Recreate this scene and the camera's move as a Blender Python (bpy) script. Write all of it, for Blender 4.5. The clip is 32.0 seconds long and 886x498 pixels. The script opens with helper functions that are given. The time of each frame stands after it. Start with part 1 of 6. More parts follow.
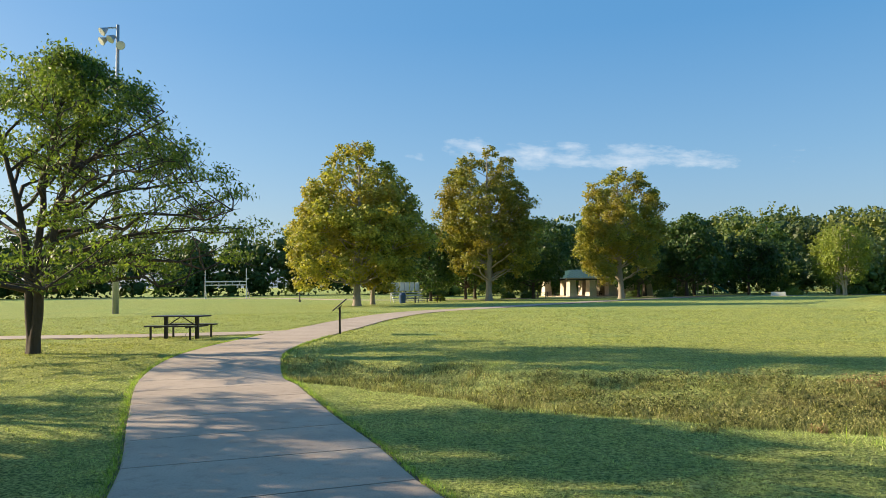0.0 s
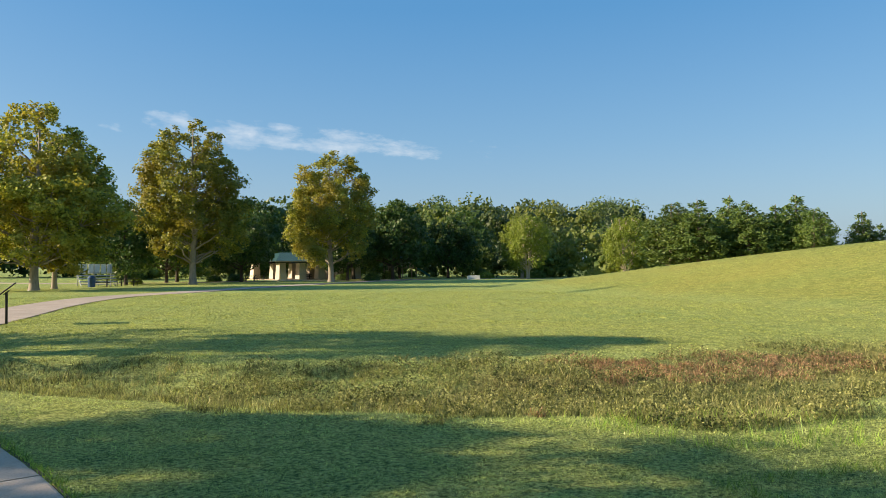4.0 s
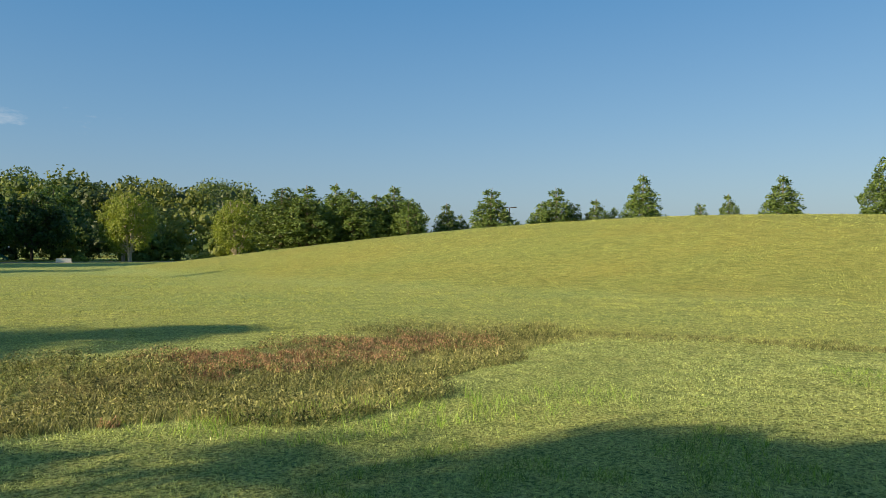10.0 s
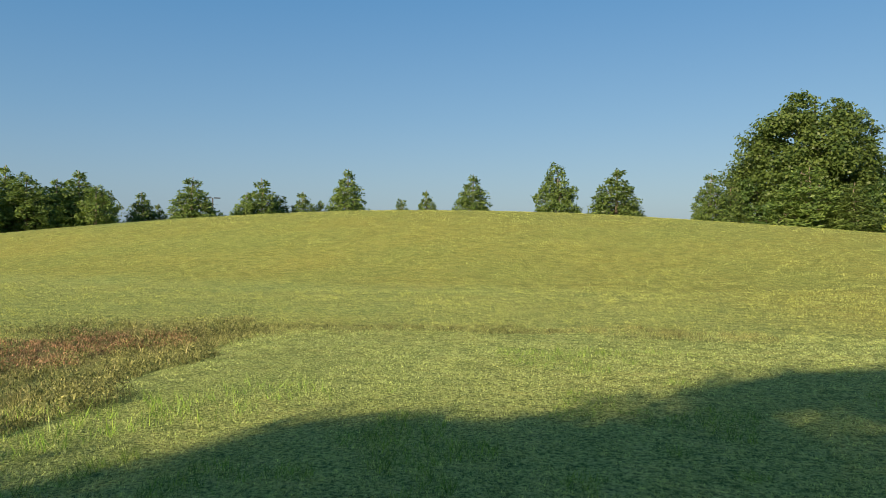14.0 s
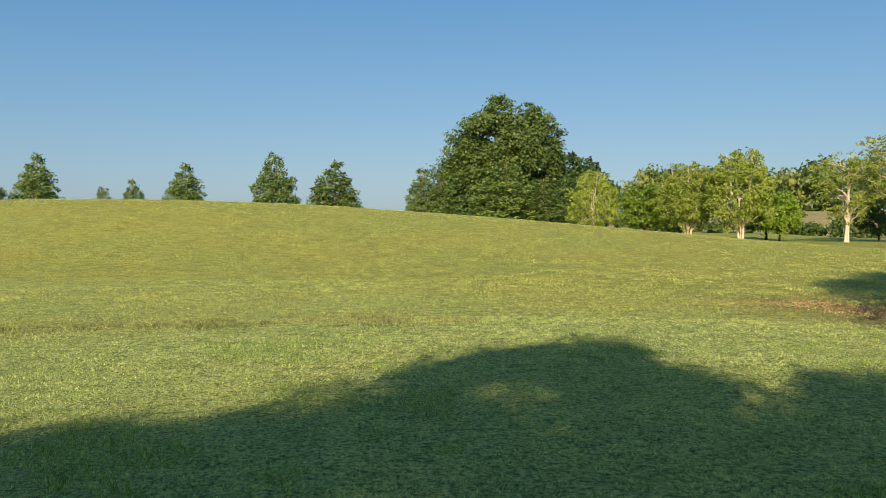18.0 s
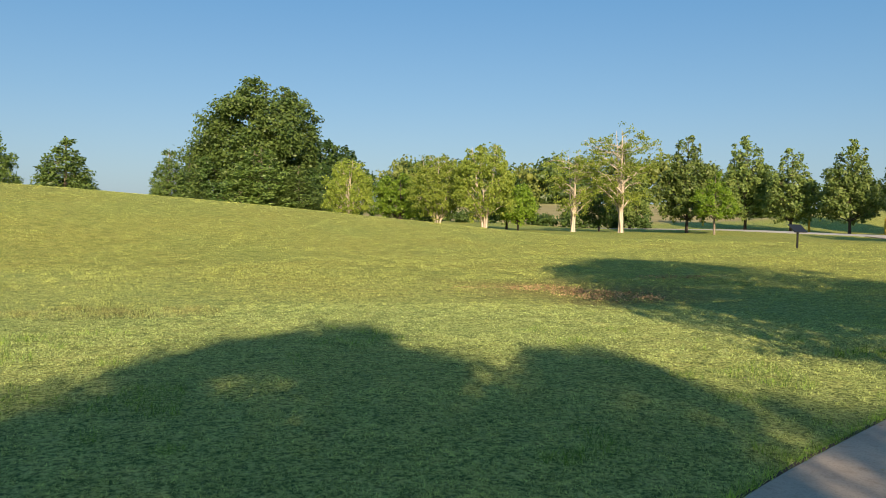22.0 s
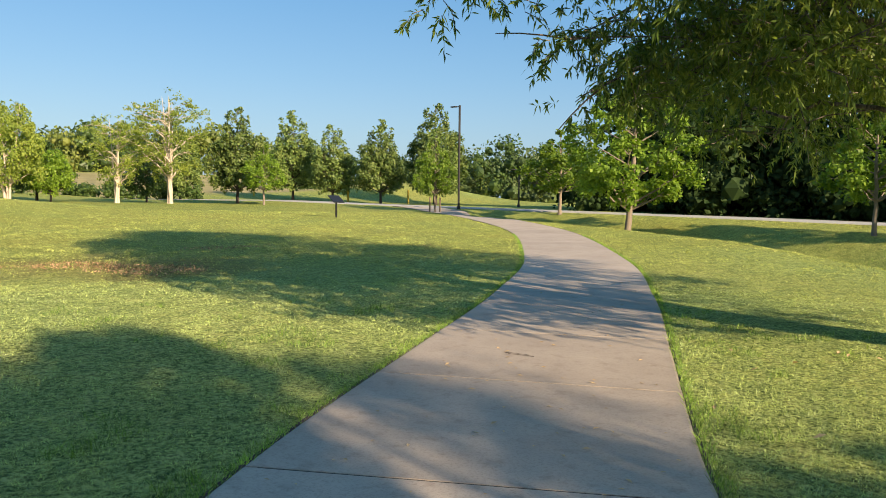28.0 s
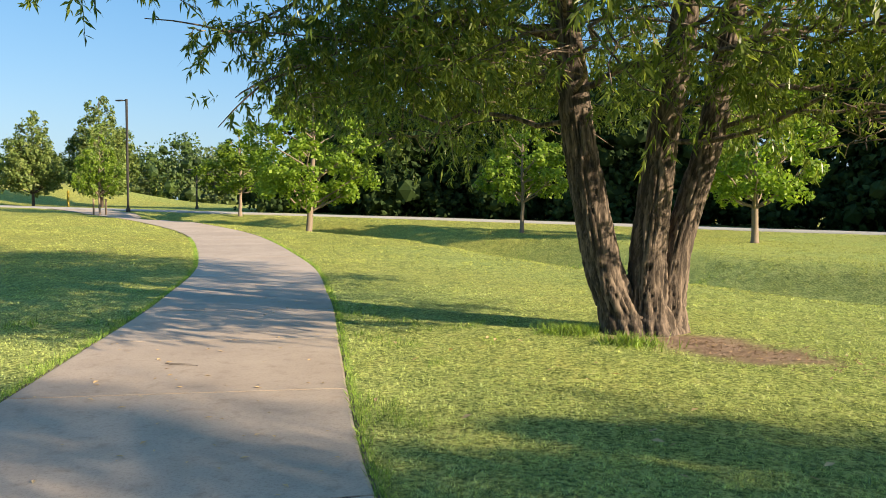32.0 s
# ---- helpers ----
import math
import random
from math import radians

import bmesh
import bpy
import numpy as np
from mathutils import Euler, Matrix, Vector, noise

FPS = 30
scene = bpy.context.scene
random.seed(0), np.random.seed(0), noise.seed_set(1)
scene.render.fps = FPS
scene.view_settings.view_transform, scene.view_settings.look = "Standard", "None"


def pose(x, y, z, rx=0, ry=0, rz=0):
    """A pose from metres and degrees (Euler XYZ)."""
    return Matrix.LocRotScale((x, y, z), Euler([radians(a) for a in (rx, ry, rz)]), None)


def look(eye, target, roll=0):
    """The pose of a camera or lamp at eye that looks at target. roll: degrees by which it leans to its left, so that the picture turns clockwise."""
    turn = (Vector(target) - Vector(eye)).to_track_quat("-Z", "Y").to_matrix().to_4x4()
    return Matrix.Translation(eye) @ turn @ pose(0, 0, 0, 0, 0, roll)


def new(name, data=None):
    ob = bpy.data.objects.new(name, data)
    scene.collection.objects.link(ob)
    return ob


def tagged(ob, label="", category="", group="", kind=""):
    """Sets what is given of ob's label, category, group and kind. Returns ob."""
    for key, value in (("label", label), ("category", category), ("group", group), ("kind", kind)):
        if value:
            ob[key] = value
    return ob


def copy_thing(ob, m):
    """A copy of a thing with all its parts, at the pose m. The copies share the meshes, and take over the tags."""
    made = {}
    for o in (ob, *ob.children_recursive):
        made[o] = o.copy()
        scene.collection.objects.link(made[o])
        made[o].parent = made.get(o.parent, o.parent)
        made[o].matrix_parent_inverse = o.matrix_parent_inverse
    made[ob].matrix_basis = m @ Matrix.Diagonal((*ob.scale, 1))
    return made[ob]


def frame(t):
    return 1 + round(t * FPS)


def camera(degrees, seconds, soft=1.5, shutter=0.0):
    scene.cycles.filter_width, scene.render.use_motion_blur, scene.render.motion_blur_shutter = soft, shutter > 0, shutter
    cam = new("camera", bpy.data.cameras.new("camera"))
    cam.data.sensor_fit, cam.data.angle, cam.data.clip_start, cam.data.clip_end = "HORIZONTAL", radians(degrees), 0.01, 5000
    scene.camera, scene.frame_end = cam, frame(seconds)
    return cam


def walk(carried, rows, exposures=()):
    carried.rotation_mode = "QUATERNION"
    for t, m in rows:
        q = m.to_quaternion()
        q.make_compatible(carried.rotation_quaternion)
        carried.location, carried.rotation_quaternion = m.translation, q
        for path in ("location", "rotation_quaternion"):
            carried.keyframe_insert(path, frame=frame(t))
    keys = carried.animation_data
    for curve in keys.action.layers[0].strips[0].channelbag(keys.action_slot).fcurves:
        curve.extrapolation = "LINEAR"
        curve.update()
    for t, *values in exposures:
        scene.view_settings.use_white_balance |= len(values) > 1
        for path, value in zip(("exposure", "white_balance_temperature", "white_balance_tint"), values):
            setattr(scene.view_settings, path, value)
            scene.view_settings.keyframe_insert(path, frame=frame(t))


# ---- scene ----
cam = camera(60.57, 32.0, 0.7)
PATH = [
    (0.0, -0.000, 0.001, 1.618, 0.00, 2.72, 0.69),
    (0.5, 0.002, 0.093, 1.614, -2.78, 2.56, 0.76),
    (1.0, 0.007, 0.172, 1.609, -5.42, 2.36, 0.77),
    (1.5, 0.022, 0.274, 1.607, -8.10, 2.13, 0.90),
    (2.0, 0.041, 0.415, 1.602, -10.62, 1.89, 0.88),
    (2.5, 0.046, 0.577, 1.586, -13.51, 1.75, 0.79),
    (3.0, 0.045, 0.741, 1.580, -16.54, 1.66, 0.68),
    (3.5, 0.039, 0.879, 1.589, -19.22, 1.46, 0.47),
    (5.5, 0.301, 1.386, 1.662, -28.76, 0.91, 0.19),
    (6.0, 0.373, 1.420, 1.659, -31.14, 0.87, 0.19),
    (6.5, 0.409, 1.436, 1.638, -33.60, 0.79, 0.23),
    (7.0, 0.436, 1.447, 1.634, -36.19, 0.76, 0.28),
    (7.5, 0.469, 1.460, 1.634, -38.92, 0.76, 0.17),
    (8.0, 0.516, 1.490, 1.636, -41.22, 0.76, 0.11),
    (8.5, 0.577, 1.537, 1.628, -43.10, 0.72, 0.12),
    (9.0, 0.606, 1.540, 1.618, -45.41, 0.51, 0.00),
    (9.5, 0.617, 1.523, 1.624, -48.07, 0.26, -0.09),
    (10.0, 0.630, 1.506, 1.628, -50.39, 0.01, -0.30),
    (10.5, 0.657, 1.490, 1.627, -52.87, -0.11, -0.33),
    (11.0, 0.699, 1.474, 1.623, -55.79, -0.21, -0.24),
    (11.5, 0.730, 1.467, 1.617, -58.34, -0.34, -0.30),
    (12.0, 0.751, 1.458, 1.606, -61.45, -0.36, -0.42),
    (12.5, 0.787, 1.451, 1.605, -64.25, -0.37, -0.44),
    (13.0, 0.829, 1.458, 1.614, -66.86, -0.39, -0.45),
    (13.5, 0.849, 1.447, 1.616, -69.55, -0.37, -0.47),
    (14.0, 0.866, 1.434, 1.611, -72.19, -0.36, -0.58),
    (14.5, 0.888, 1.419, 1.598, -74.78, -0.32, -0.54),
    (16.5, 0.941, 1.349, 1.599, -85.00, -0.52, -0.41),
    (17.0, 0.941, 1.320, 1.601, -87.58, -0.64, -0.21),
    (17.5, 0.953, 1.301, 1.600, -90.61, -0.81, -0.19),
    (18.0, 0.968, 1.286, 1.593, -93.02, -0.90, -0.15),
    (18.5, 0.994, 1.266, 1.587, -95.30, -0.97, -0.15),
    (19.0, 1.019, 1.248, 1.582, -97.65, -1.04, -0.22),
    (19.5, 1.028, 1.224, 1.583, -99.75, -1.16, -0.39),
    (20.0, 1.010, 1.200, 1.587, -101.78, -1.28, -0.57),
    (20.5, 0.999, 1.174, 1.587, -104.49, -1.35, -0.70),
    (21.0, 0.997, 1.156, 1.592, -106.82, -1.48, -0.90),
    (21.5, 1.008, 1.136, 1.580, -108.78, -1.52, -0.87),
    (22.0, 1.026, 1.105, 1.575, -111.20, -1.68, -0.76),
    (22.5, 1.027, 1.074, 1.576, -113.59, -1.81, -0.62),
    (23.0, 1.016, 1.050, 1.575, -116.29, -1.99, -0.45),
    (23.5, 1.011, 1.019, 1.577, -118.78, -2.19, -0.43),
    (24.0, 1.003, 0.986, 1.579, -121.50, -2.48, -0.43),
    (24.5, 0.995, 0.956, 1.577, -126.02, -2.77, -0.75),
    (26.5, 0.931, 0.930, 1.592, -135.81, -3.28, -0.85),
    (27.0, 0.910, 0.916, 1.591, -138.70, -3.29, -0.64),
    (27.5, 0.900, 0.903, 1.592, -141.36, -3.35, -0.55),
    (28.0, 0.886, 0.872, 1.585, -143.90, -3.49, -0.62),
    (28.5, 0.873, 0.847, 1.586, -146.79, -3.70, -0.62),
    (29.0, 0.845, 0.826, 1.584, -149.83, -3.72, -0.66),
    (29.5, 0.821, 0.786, 1.580, -152.76, -3.61, -0.51),
    (30.0, 0.820, 0.734, 1.571, -155.71, -3.50, -0.47),
    (30.5, 0.802, 0.708, 1.566, -158.84, -3.39, -0.43),
    (31.0, 0.790, 0.685, 1.565, -161.61, -3.31, -0.39),
    (31.5, 0.774, 0.666, 1.567, -164.58, -3.23, -0.37),
    (32.0, 0.768, 0.658, 1.561, -167.37, -3.15, -0.37),
]
walk(cam, [(t, pose(x, y, z, 90 + pitch, roll, yaw)) for t, x, y, z, yaw, pitch, roll in PATH],
     exposures=[(0.0, 1.2), (3.5, 1.14), (6.0, 0.98), (9.0, 0.85), (13.0, 0.76), (19.0, 0.83), (24.0, 0.98), (28.0, 1.18), (32.0, 1.42)])

# ---- light: clear early-morning sky, low sun ----
SUN_EL, SUN_HEADING = 21.0, 105.0      # the shadows run along this heading (degrees from +y towards +x)
world = bpy.data.worlds.new("sky_world")
scene.world = world
world.use_nodes = True
wn = world.node_tree
sky = wn.nodes.new("ShaderNodeTexSky")
sky.sky_type = "NISHITA"
sky.sun_disc = False
sky.sun_elevation = radians(SUN_EL)
sky.sun_rotation = radians(SUN_HEADING + 180)
sky.air_density, sky.dust_density, sky.ozone_density = 1.0, 1.35, 0.3
# morning haze: pale at the horizon, clear blue higher up
way = wn.nodes.new("ShaderNodeTexCoord")
axes = wn.nodes.new("ShaderNodeSeparateXYZ")
wn.links.new(way.outputs["Generated"], axes.inputs[0])
haze = wn.nodes.new("ShaderNodeValToRGB")
el = haze.color_ramp.elements
el.new(0.16), el.new(0.32)
for e, (p, c) in zip(el, ((0.0, (0.40, 0.70, 1.04)), (0.16, (0.18, 0.58, 1.08)), (0.32, (0.04, 0.46, 1.06)), (1.0, (0.10, 0.46, 1.0)))):
    e.position, e.color = p, (*c, 1)
wn.links.new(axes.outputs[2], haze.inputs[0])
lift = wn.nodes.new("ShaderNodeVectorMath")
lift.operation = "SCALE"
lift.inputs["Scale"].default_value = 4.0
wn.links.new(haze.outputs[0], lift.inputs[0])
even = wn.nodes.new("ShaderNodeMix")
even.data_type = "RGBA"
even.inputs[0].default_value = 0.62
wn.links.new(lift.outputs[0], even.inputs[7])
wn.links.new(sky.outputs[0], even.inputs[6])
wn.links.new(even.outputs[2], wn.nodes["Background"].inputs[0])
wn.nodes["Background"].inputs[1].default_value = 0.075
sun_data = bpy.data.lights.new("sun", "SUN")
sun_data.energy, sun_data.angle, sun_data.color = 4.5, radians(0.53), (1.0, 0.80, 0.56)
sun = new("sun", sun_data)
h = radians(SUN_HEADING)
sun.matrix_world = look((0, 0, 30), Vector((math.sin(h), math.cos(h), -math.tan(radians(SUN_EL)))) + Vector((0, 0, 30)))

# ---- helpers ----
rng = np.random.default_rng(7)


def link_mesh(name, verts, faces, mat=None, parent=None, label="", smooth=False):
    me = bpy.data.meshes.new(name)
    if isinstance(faces, np.ndarray):
        verts, (n, k) = np.asarray(verts, dtype=np.float32), faces.shape
        me.vertices.add(len(verts)), me.loops.add(n * k), me.polygons.add(n)
        me.vertices.foreach_set("co", verts.ravel())
        me.loops.foreach_set("vertex_index", faces.astype(np.int32).ravel())
        me.polygons.foreach_set("loop_start", np.arange(0, n * k, k, dtype=np.int32))
        me.update(calc_edges=True)
    else:
        me.from_pydata(np.asarray(verts, dtype=float).tolist(), [], faces)
    if mat:
        me.materials.append(mat)
    if smooth:
        me.shade_smooth()
    ob = new(name, me)
    if parent:
        ob.parent = parent
    if label:
        ob["label"] = label
    return ob


def part(name, bm, mat, parent, label="", smooth=False):
    me = bpy.data.meshes.new(name)
    bm.normal_update()
    bm.to_mesh(me)
    bm.free()
    me.materials.append(mat)
    if smooth:
        me.shade_smooth()
    ob = new(name, me)
    ob.parent = parent
    if label:
        ob["label"] = label
    return ob


def box(bm, cx, cy, cz, sx, sy, sz, rot=None, bevel=0.0):
    m = Matrix.Translation((cx, cy, cz)) @ (rot or Matrix()) @ Matrix.Diagonal((sx, sy, sz, 1))
    r = bmesh.ops.create_cube(bm, size=1, matrix=m)
    if bevel:
        edges = list({e for v in r["verts"] for e in v.link_edges})
        bmesh.ops.bevel(bm, geom=edges, offset=bevel, segments=1, affect="EDGES")
    return bm


def rod(bm, a, b, r0, r1=None, sides=10):
    a, b = Vector(a), Vector(b)
    d = b - a
    m = Matrix.Translation((a + b) / 2) @ d.to_track_quat("Z", "Y").to_matrix().to_4x4()
    bmesh.ops.create_cone(bm, cap_ends=True, segments=sides, radius1=r0, radius2=r0 if r1 is None else r1, depth=d.length, matrix=m)
    return bm


def thing(name, x, y, z, label, category, group="", rz=0.0):
    ob = new(name)
    ob.empty_display_size = 0.2
    ob.matrix_basis = pose(x, y, z, 0, 0, rz)
    return tagged(ob, label, category, group)


def sstep(a, b, x):
    t = np.clip((x - a) / (b - a), 0, 1)
    return t * t * (3 - 2 * t)


def lattice(ix, iy, seed):
    n = (ix * 374761393 + iy * 668265263 + seed * 144269) & 0x7FFFFFFF
    n = ((n ^ (n >> 13)) * 1274126177) & 0x7FFFFFFF
    return ((n ^ (n >> 16)) & 0xFFFF) / 65535.0


def vnoise(x, y, scale=1.0, seed=0):
    """Smooth value noise in 0..1 on arrays."""
    x, y = np.asarray(x) / scale, np.asarray(y) / scale
    ix, iy = np.floor(x).astype(np.int64), np.floor(y).astype(np.int64)
    fx, fy = x - ix, y - iy
    fx, fy = fx * fx * (3 - 2 * fx), fy * fy * (3 - 2 * fy)
    a, b = lattice(ix, iy, seed), lattice(ix + 1, iy, seed)
    c, d = lattice(ix, iy + 1, seed), lattice(ix + 1, iy + 1, seed)
    return (a * (1 - fx) + b * fx) * (1 - fy) + (c * (1 - fx) + d * fx) * fy


def polydist(x, y, line):
    """Distance of points to a polyline."""
    x, y = np.asarray(x, dtype=float), np.asarray(y, dtype=float)
    best = np.full(x.shape, 1e9)
    for (ax, ay), (bx, by) in zip(line[:-1], line[1:]):
        dx, dy = bx - ax, by - ay
        t = np.clip(((x - ax) * dx + (y - ay) * dy) / (dx * dx + dy * dy), 0, 1)
        best = np.minimum(best, np.hypot(x - ax - t * dx, y - ay - t * dy))
    return best


# ---- the plan: lines on the ground ----
def smooth_line(pts, step=0.5):
    """Catmull-Rom through the points, resampled evenly."""
    p = np.array([pts[0]] + list(pts) + [pts[-1]], dtype=float)
    out = []
    for i in range(1, len(p) - 2):
        for t in np.linspace(0, 1, 24, endpoint=False):
            a, b, c, d = p[i - 1], p[i], p[i + 1], p[i + 2]
            out.append(0.5 * (2 * b + (c - a) * t + (2 * a - 5 * b + 4 * c - d) * t * t + (3 * b - a - 3 * c + d) * t ** 3))
    out.append(p[-2])
    out = np.array(out)
    s = np.concatenate([[0], np.cumsum(np.hypot(*np.diff(out, axis=0).T))])
    q = np.arange(0, s[-1], step)
    return np.stack([np.interp(q, s, out[:, 0]), np.interp(q, s, out[:, 1])], 1)


WALKWAY = [(40, 107), (26, 92), (12.5, 73.5), (2.5, 57), (-1.8, 49.5), (-3.8, 40), (-4.65, 30.5), (-5.1, 25.5), (-5.3, 21.5), (-5.1, 18), (-4.2, 14), (-2.78, 9.88), (-1.82, 7.36), (-1.07, 5.25),
           (0.65, 2.2), (2.3, -0.8), (3.35, -2.9), (3.95, -4.3), (4.85, -6.5), (6.75, -11.05), (9.95, -17.55), (17.0, -28.3), (25.8, -37.6), (33, -43.6), (41, -49)]
SIDEWALK_WEST = [(-90, 22), (-40, 25), (-15.5, 26.6), (-11.4, 26.7), (-8, 27.6), (-5.0, 28.6)]
ROAD = [(-140, 0), (-90, -18), (-40, -37), (-13, -45.5), (0, -48.6), (15, -50.3), (31, -51), (50, -51.2), (75, -52), (110, -52), (260, -44)]
HALF = 1.27


def halfw(y):
    """Half the width of the walkway along its way."""
    y = np.asarray(y, dtype=float)
    return HALF + 0.07 * (1 - sstep(-2.5, 3.0, y)) - 0.08 * sstep(2.5, 5.0, y) * (1 - sstep(8.0, 14.0, y))


def walk_dist(x, y):
    """Distance to the middle of the walkway, which runs steadily from north to south."""
    x, y = np.asarray(x, dtype=float), np.asarray(y, dtype=float)
    ly, lx = walk_line[::-1, 1], walk_line[::-1, 0]
    lean = np.interp(y, ly, np.gradient(lx, ly))
    return np.abs(x - np.interp(y, ly, lx)) / np.sqrt(1 + lean * lean) + np.maximum(0, np.maximum(ly[0] - y, y - ly[-1]))


SWALE = [(-2.4, 15.4), (0.3, 13.0), (3.2, 10.7), (6.5, 9.2), (9.5, 9.6), (12.2, 10.4)]
DITCH = [(-70, -4), (-30, -8), (-12, -11.5), (-5, -17), (0.5, -24), (6, -31.5), (16, -38.5), (28, -44)]
walk_line = smooth_line(WALKWAY)
road_line = smooth_line(ROAD, 2.0)
A_HILL, HX, HY, S1, S2, HR = 3.49, 47.964, 22.365, 55.469, 24.451, 1.66


def base_height(x, y):
    x, y = np.asarray(x, dtype=float), np.asarray(y, dtype=float)
    c, s = math.cos(HR), math.sin(HR)
    a, b = ((x - HX) * c + (y - HY) * s) / S1, (-(x - HX) * s + (y - HY) * c) / S2
    hill = A_HILL * np.maximum(0, 1 - a * a - b * b) ** 1.8
    u = 0.82 * x - 0.57 * y
    se = 0.0235 * 0.5 * (u - 13 + np.sqrt((u - 13) ** 2 + 16))
    se = np.where(u > 68, 0.0235 * 55.07 + 0.008 * (u - 68), se)
    v = 0.57 * x + 0.82 * y
    se = se + 0.045 * np.clip(u - 85, 0, 140) * sstep(-45, -5, v)
    p, q = (x - 70) * 0.78 + (y + 84.6) * 0.63, (x - 70) * 0.63 - (y + 84.6) * 0.78
    berm = 2.5 * np.exp(-(p / 13) ** 2 - (q / 9) ** 2)       # grassy mound beyond the road
    return hill + se + berm - 0.004 * np.clip(y - 15, 0, 90)


def road_height(x):
    return 0.50 + 0.0185 * np.clip(np.asarray(x, dtype=float), -30, 60)


def terrain(x, y):
    x, y = np.asarray(x, dtype=float), np.asarray(y, dtype=float)
    z = base_height(x, y)
    near = (np.abs(x) < 80) & (np.abs(y) < 60)
    d = np.where(near, polydist(x, y, SWALE), 99)
    z = z - 0.22 * (1 - sstep(0.2, 2.4, d)) - 0.03 * (vnoise(x, y, 1.1, 3) - 0.5) * (1 - sstep(1, 3, d))
    dd = polydist(x, y, DITCH)
    z = z - 1.05 * (1 - sstep(0.4, 4.4, dd))
    dr = polydist(x, y, ROAD)
    k = (1 - sstep(3.2, 9.0, dr)) * (x < 130)
    z = z * (1 - k) + road_height(x) * k
    dw = walk_dist(x, y)
    z = z + 0.05 * (vnoise(x, y, 7, 5) - 0.5) * sstep(1.4, 4, dw)
    return z


def zt(x, y):
    return float(terrain(np.array([x]), np.array([y]))[0])


# ---- materials ----
def mat_new(name):
    m = bpy.data.materials.new(name)
    m.use_nodes = True
    nt = m.node_tree
    return m, nt, nt.nodes, nt.links, nt.nodes["Principled BSDF"]


def ramp(nodes, stops):
    r = nodes.new("ShaderNodeValToRGB")
    el = r.color_ramp.elements
    while len(el) < len(stops):
        el.new(0.5)
    for e, (p, c) in zip(el, stops):
        e.position, e.color = p, (*c, 1)
    return r


def mix(nodes, links, fac, a, b, blend="MIX"):
    n = nodes.new("ShaderNodeMix")
    n.data_type, n.blend_type = "RGBA", blend
    for sock, v in ((n.inputs[0], fac), (n.inputs[6], a), (n.inputs[7], b)):
        if isinstance(v, (int, float)):
            sock.default_value = v
        elif isinstance(v, tuple):
            sock.default_value = (*v, 1)
        else:
            links.new(v, sock)
    return n.outputs[2]


def noise_tex(nodes, links, vec, scale, detail=4, rough=0.6):
    n = nodes.new("ShaderNodeTexNoise")
    n.inputs["Scale"].default_value, n.inputs["Detail"].default_value, n.inputs["Roughness"].default_value = scale, detail, rough
    if vec is not None:
        links.new(vec, n.inputs["Vector"])
    return n.outputs["Fac"]


def leaf_mat(name, dark, mid, light, translucent=0.35, gloss=0.45, accent=None, spec=0.28, dew=0.0, tuft=0.0):
    dark, mid, light = (tuple(c * 1.2 for c in v) for v in (dark, mid, light))
    m, nt, nodes, links, bsdf = mat_new(name)
    geo = nodes.new("ShaderNodeNewGeometry")
    oi = nodes.new("ShaderNodeObjectInfo")
    tc = nodes.new("ShaderNodeTexCoord")
    r = ramp(nodes, [(0.0, dark), (0.5, mid), (1.0, light)])
    links.new(geo.outputs["Random Per Island"], r.inputs[0])
    big = noise_tex(nodes, links, tc.outputs["Object"], 0.55, 2, 0.5)
    col = mix(nodes, links, 0.35, r.outputs[0], tuple(c * 1.25 for c in light))
    rb = ramp(nodes, [(0.35, (0, 0, 0)), (0.7, (1, 1, 1))])
    links.new(big, rb.inputs[0])
    col = mix(nodes, links, rb.outputs[0], r.outputs[0], col)
    if accent:
        ra = ramp(nodes, [(0.45, (0, 0, 0)), (0.62, (1, 1, 1))])
        links.new(noise_tex(nodes, links, tc.outputs["Object"], 0.35, 3, 0.6), ra.inputs[0])
        col = mix(nodes, links, ra.outputs[0], col, accent)
    if tuft:          # tufts of darker and paler growth
        rt = ramp(nodes, [(0.38, (0.42, 0.46, 0.44)), (0.5, (1, 1, 1)), (0.62, (1.5, 1.46, 1.42))])
        links.new(noise_tex(nodes, links, tc.outputs["Object"], tuft, 3, 0.7), rt.inputs[0])
        col = mix(nodes, links, 1.0, col, rt.outputs[0], "MULTIPLY")
    hs = nodes.new("ShaderNodeHueSaturation")
    mr = nodes.new("ShaderNodeMapRange")
    mr.inputs[3].default_value, mr.inputs[4].default_value = 0.8, 1.2
    links.new(oi.outputs["Random"], mr.inputs[0])
    links.new(mr.outputs[0], hs.inputs["Value"])
    links.new(col, hs.inputs["Color"])
    links.new(hs.outputs[0], bsdf.inputs["Base Color"])
    bsdf.inputs["Roughness"].default_value = gloss
    bsdf.inputs["Specular IOR Level"].default_value = spec
    bsdf.inputs["Sheen Weight"].default_value, bsdf.inputs["Sheen Roughness"].default_value = dew, 0.4
    tr = nodes.new("ShaderNodeBsdfTranslucent")
    tcol = mix(nodes, links, 1.0, hs.outputs[0], (1.5, 1.45, 0.7), "MULTIPLY")
    links.new(tcol, tr.inputs[0])
    mx = nodes.new("ShaderNodeMixShader")
    mx.inputs[0].default_value = translucent
    links.new(bsdf.outputs[0], mx.inputs[1])
    links.new(tr.outputs[0], mx.inputs[2])
    links.new(mx.outputs[0], nodes["Material Output"].inputs[0])
    return m


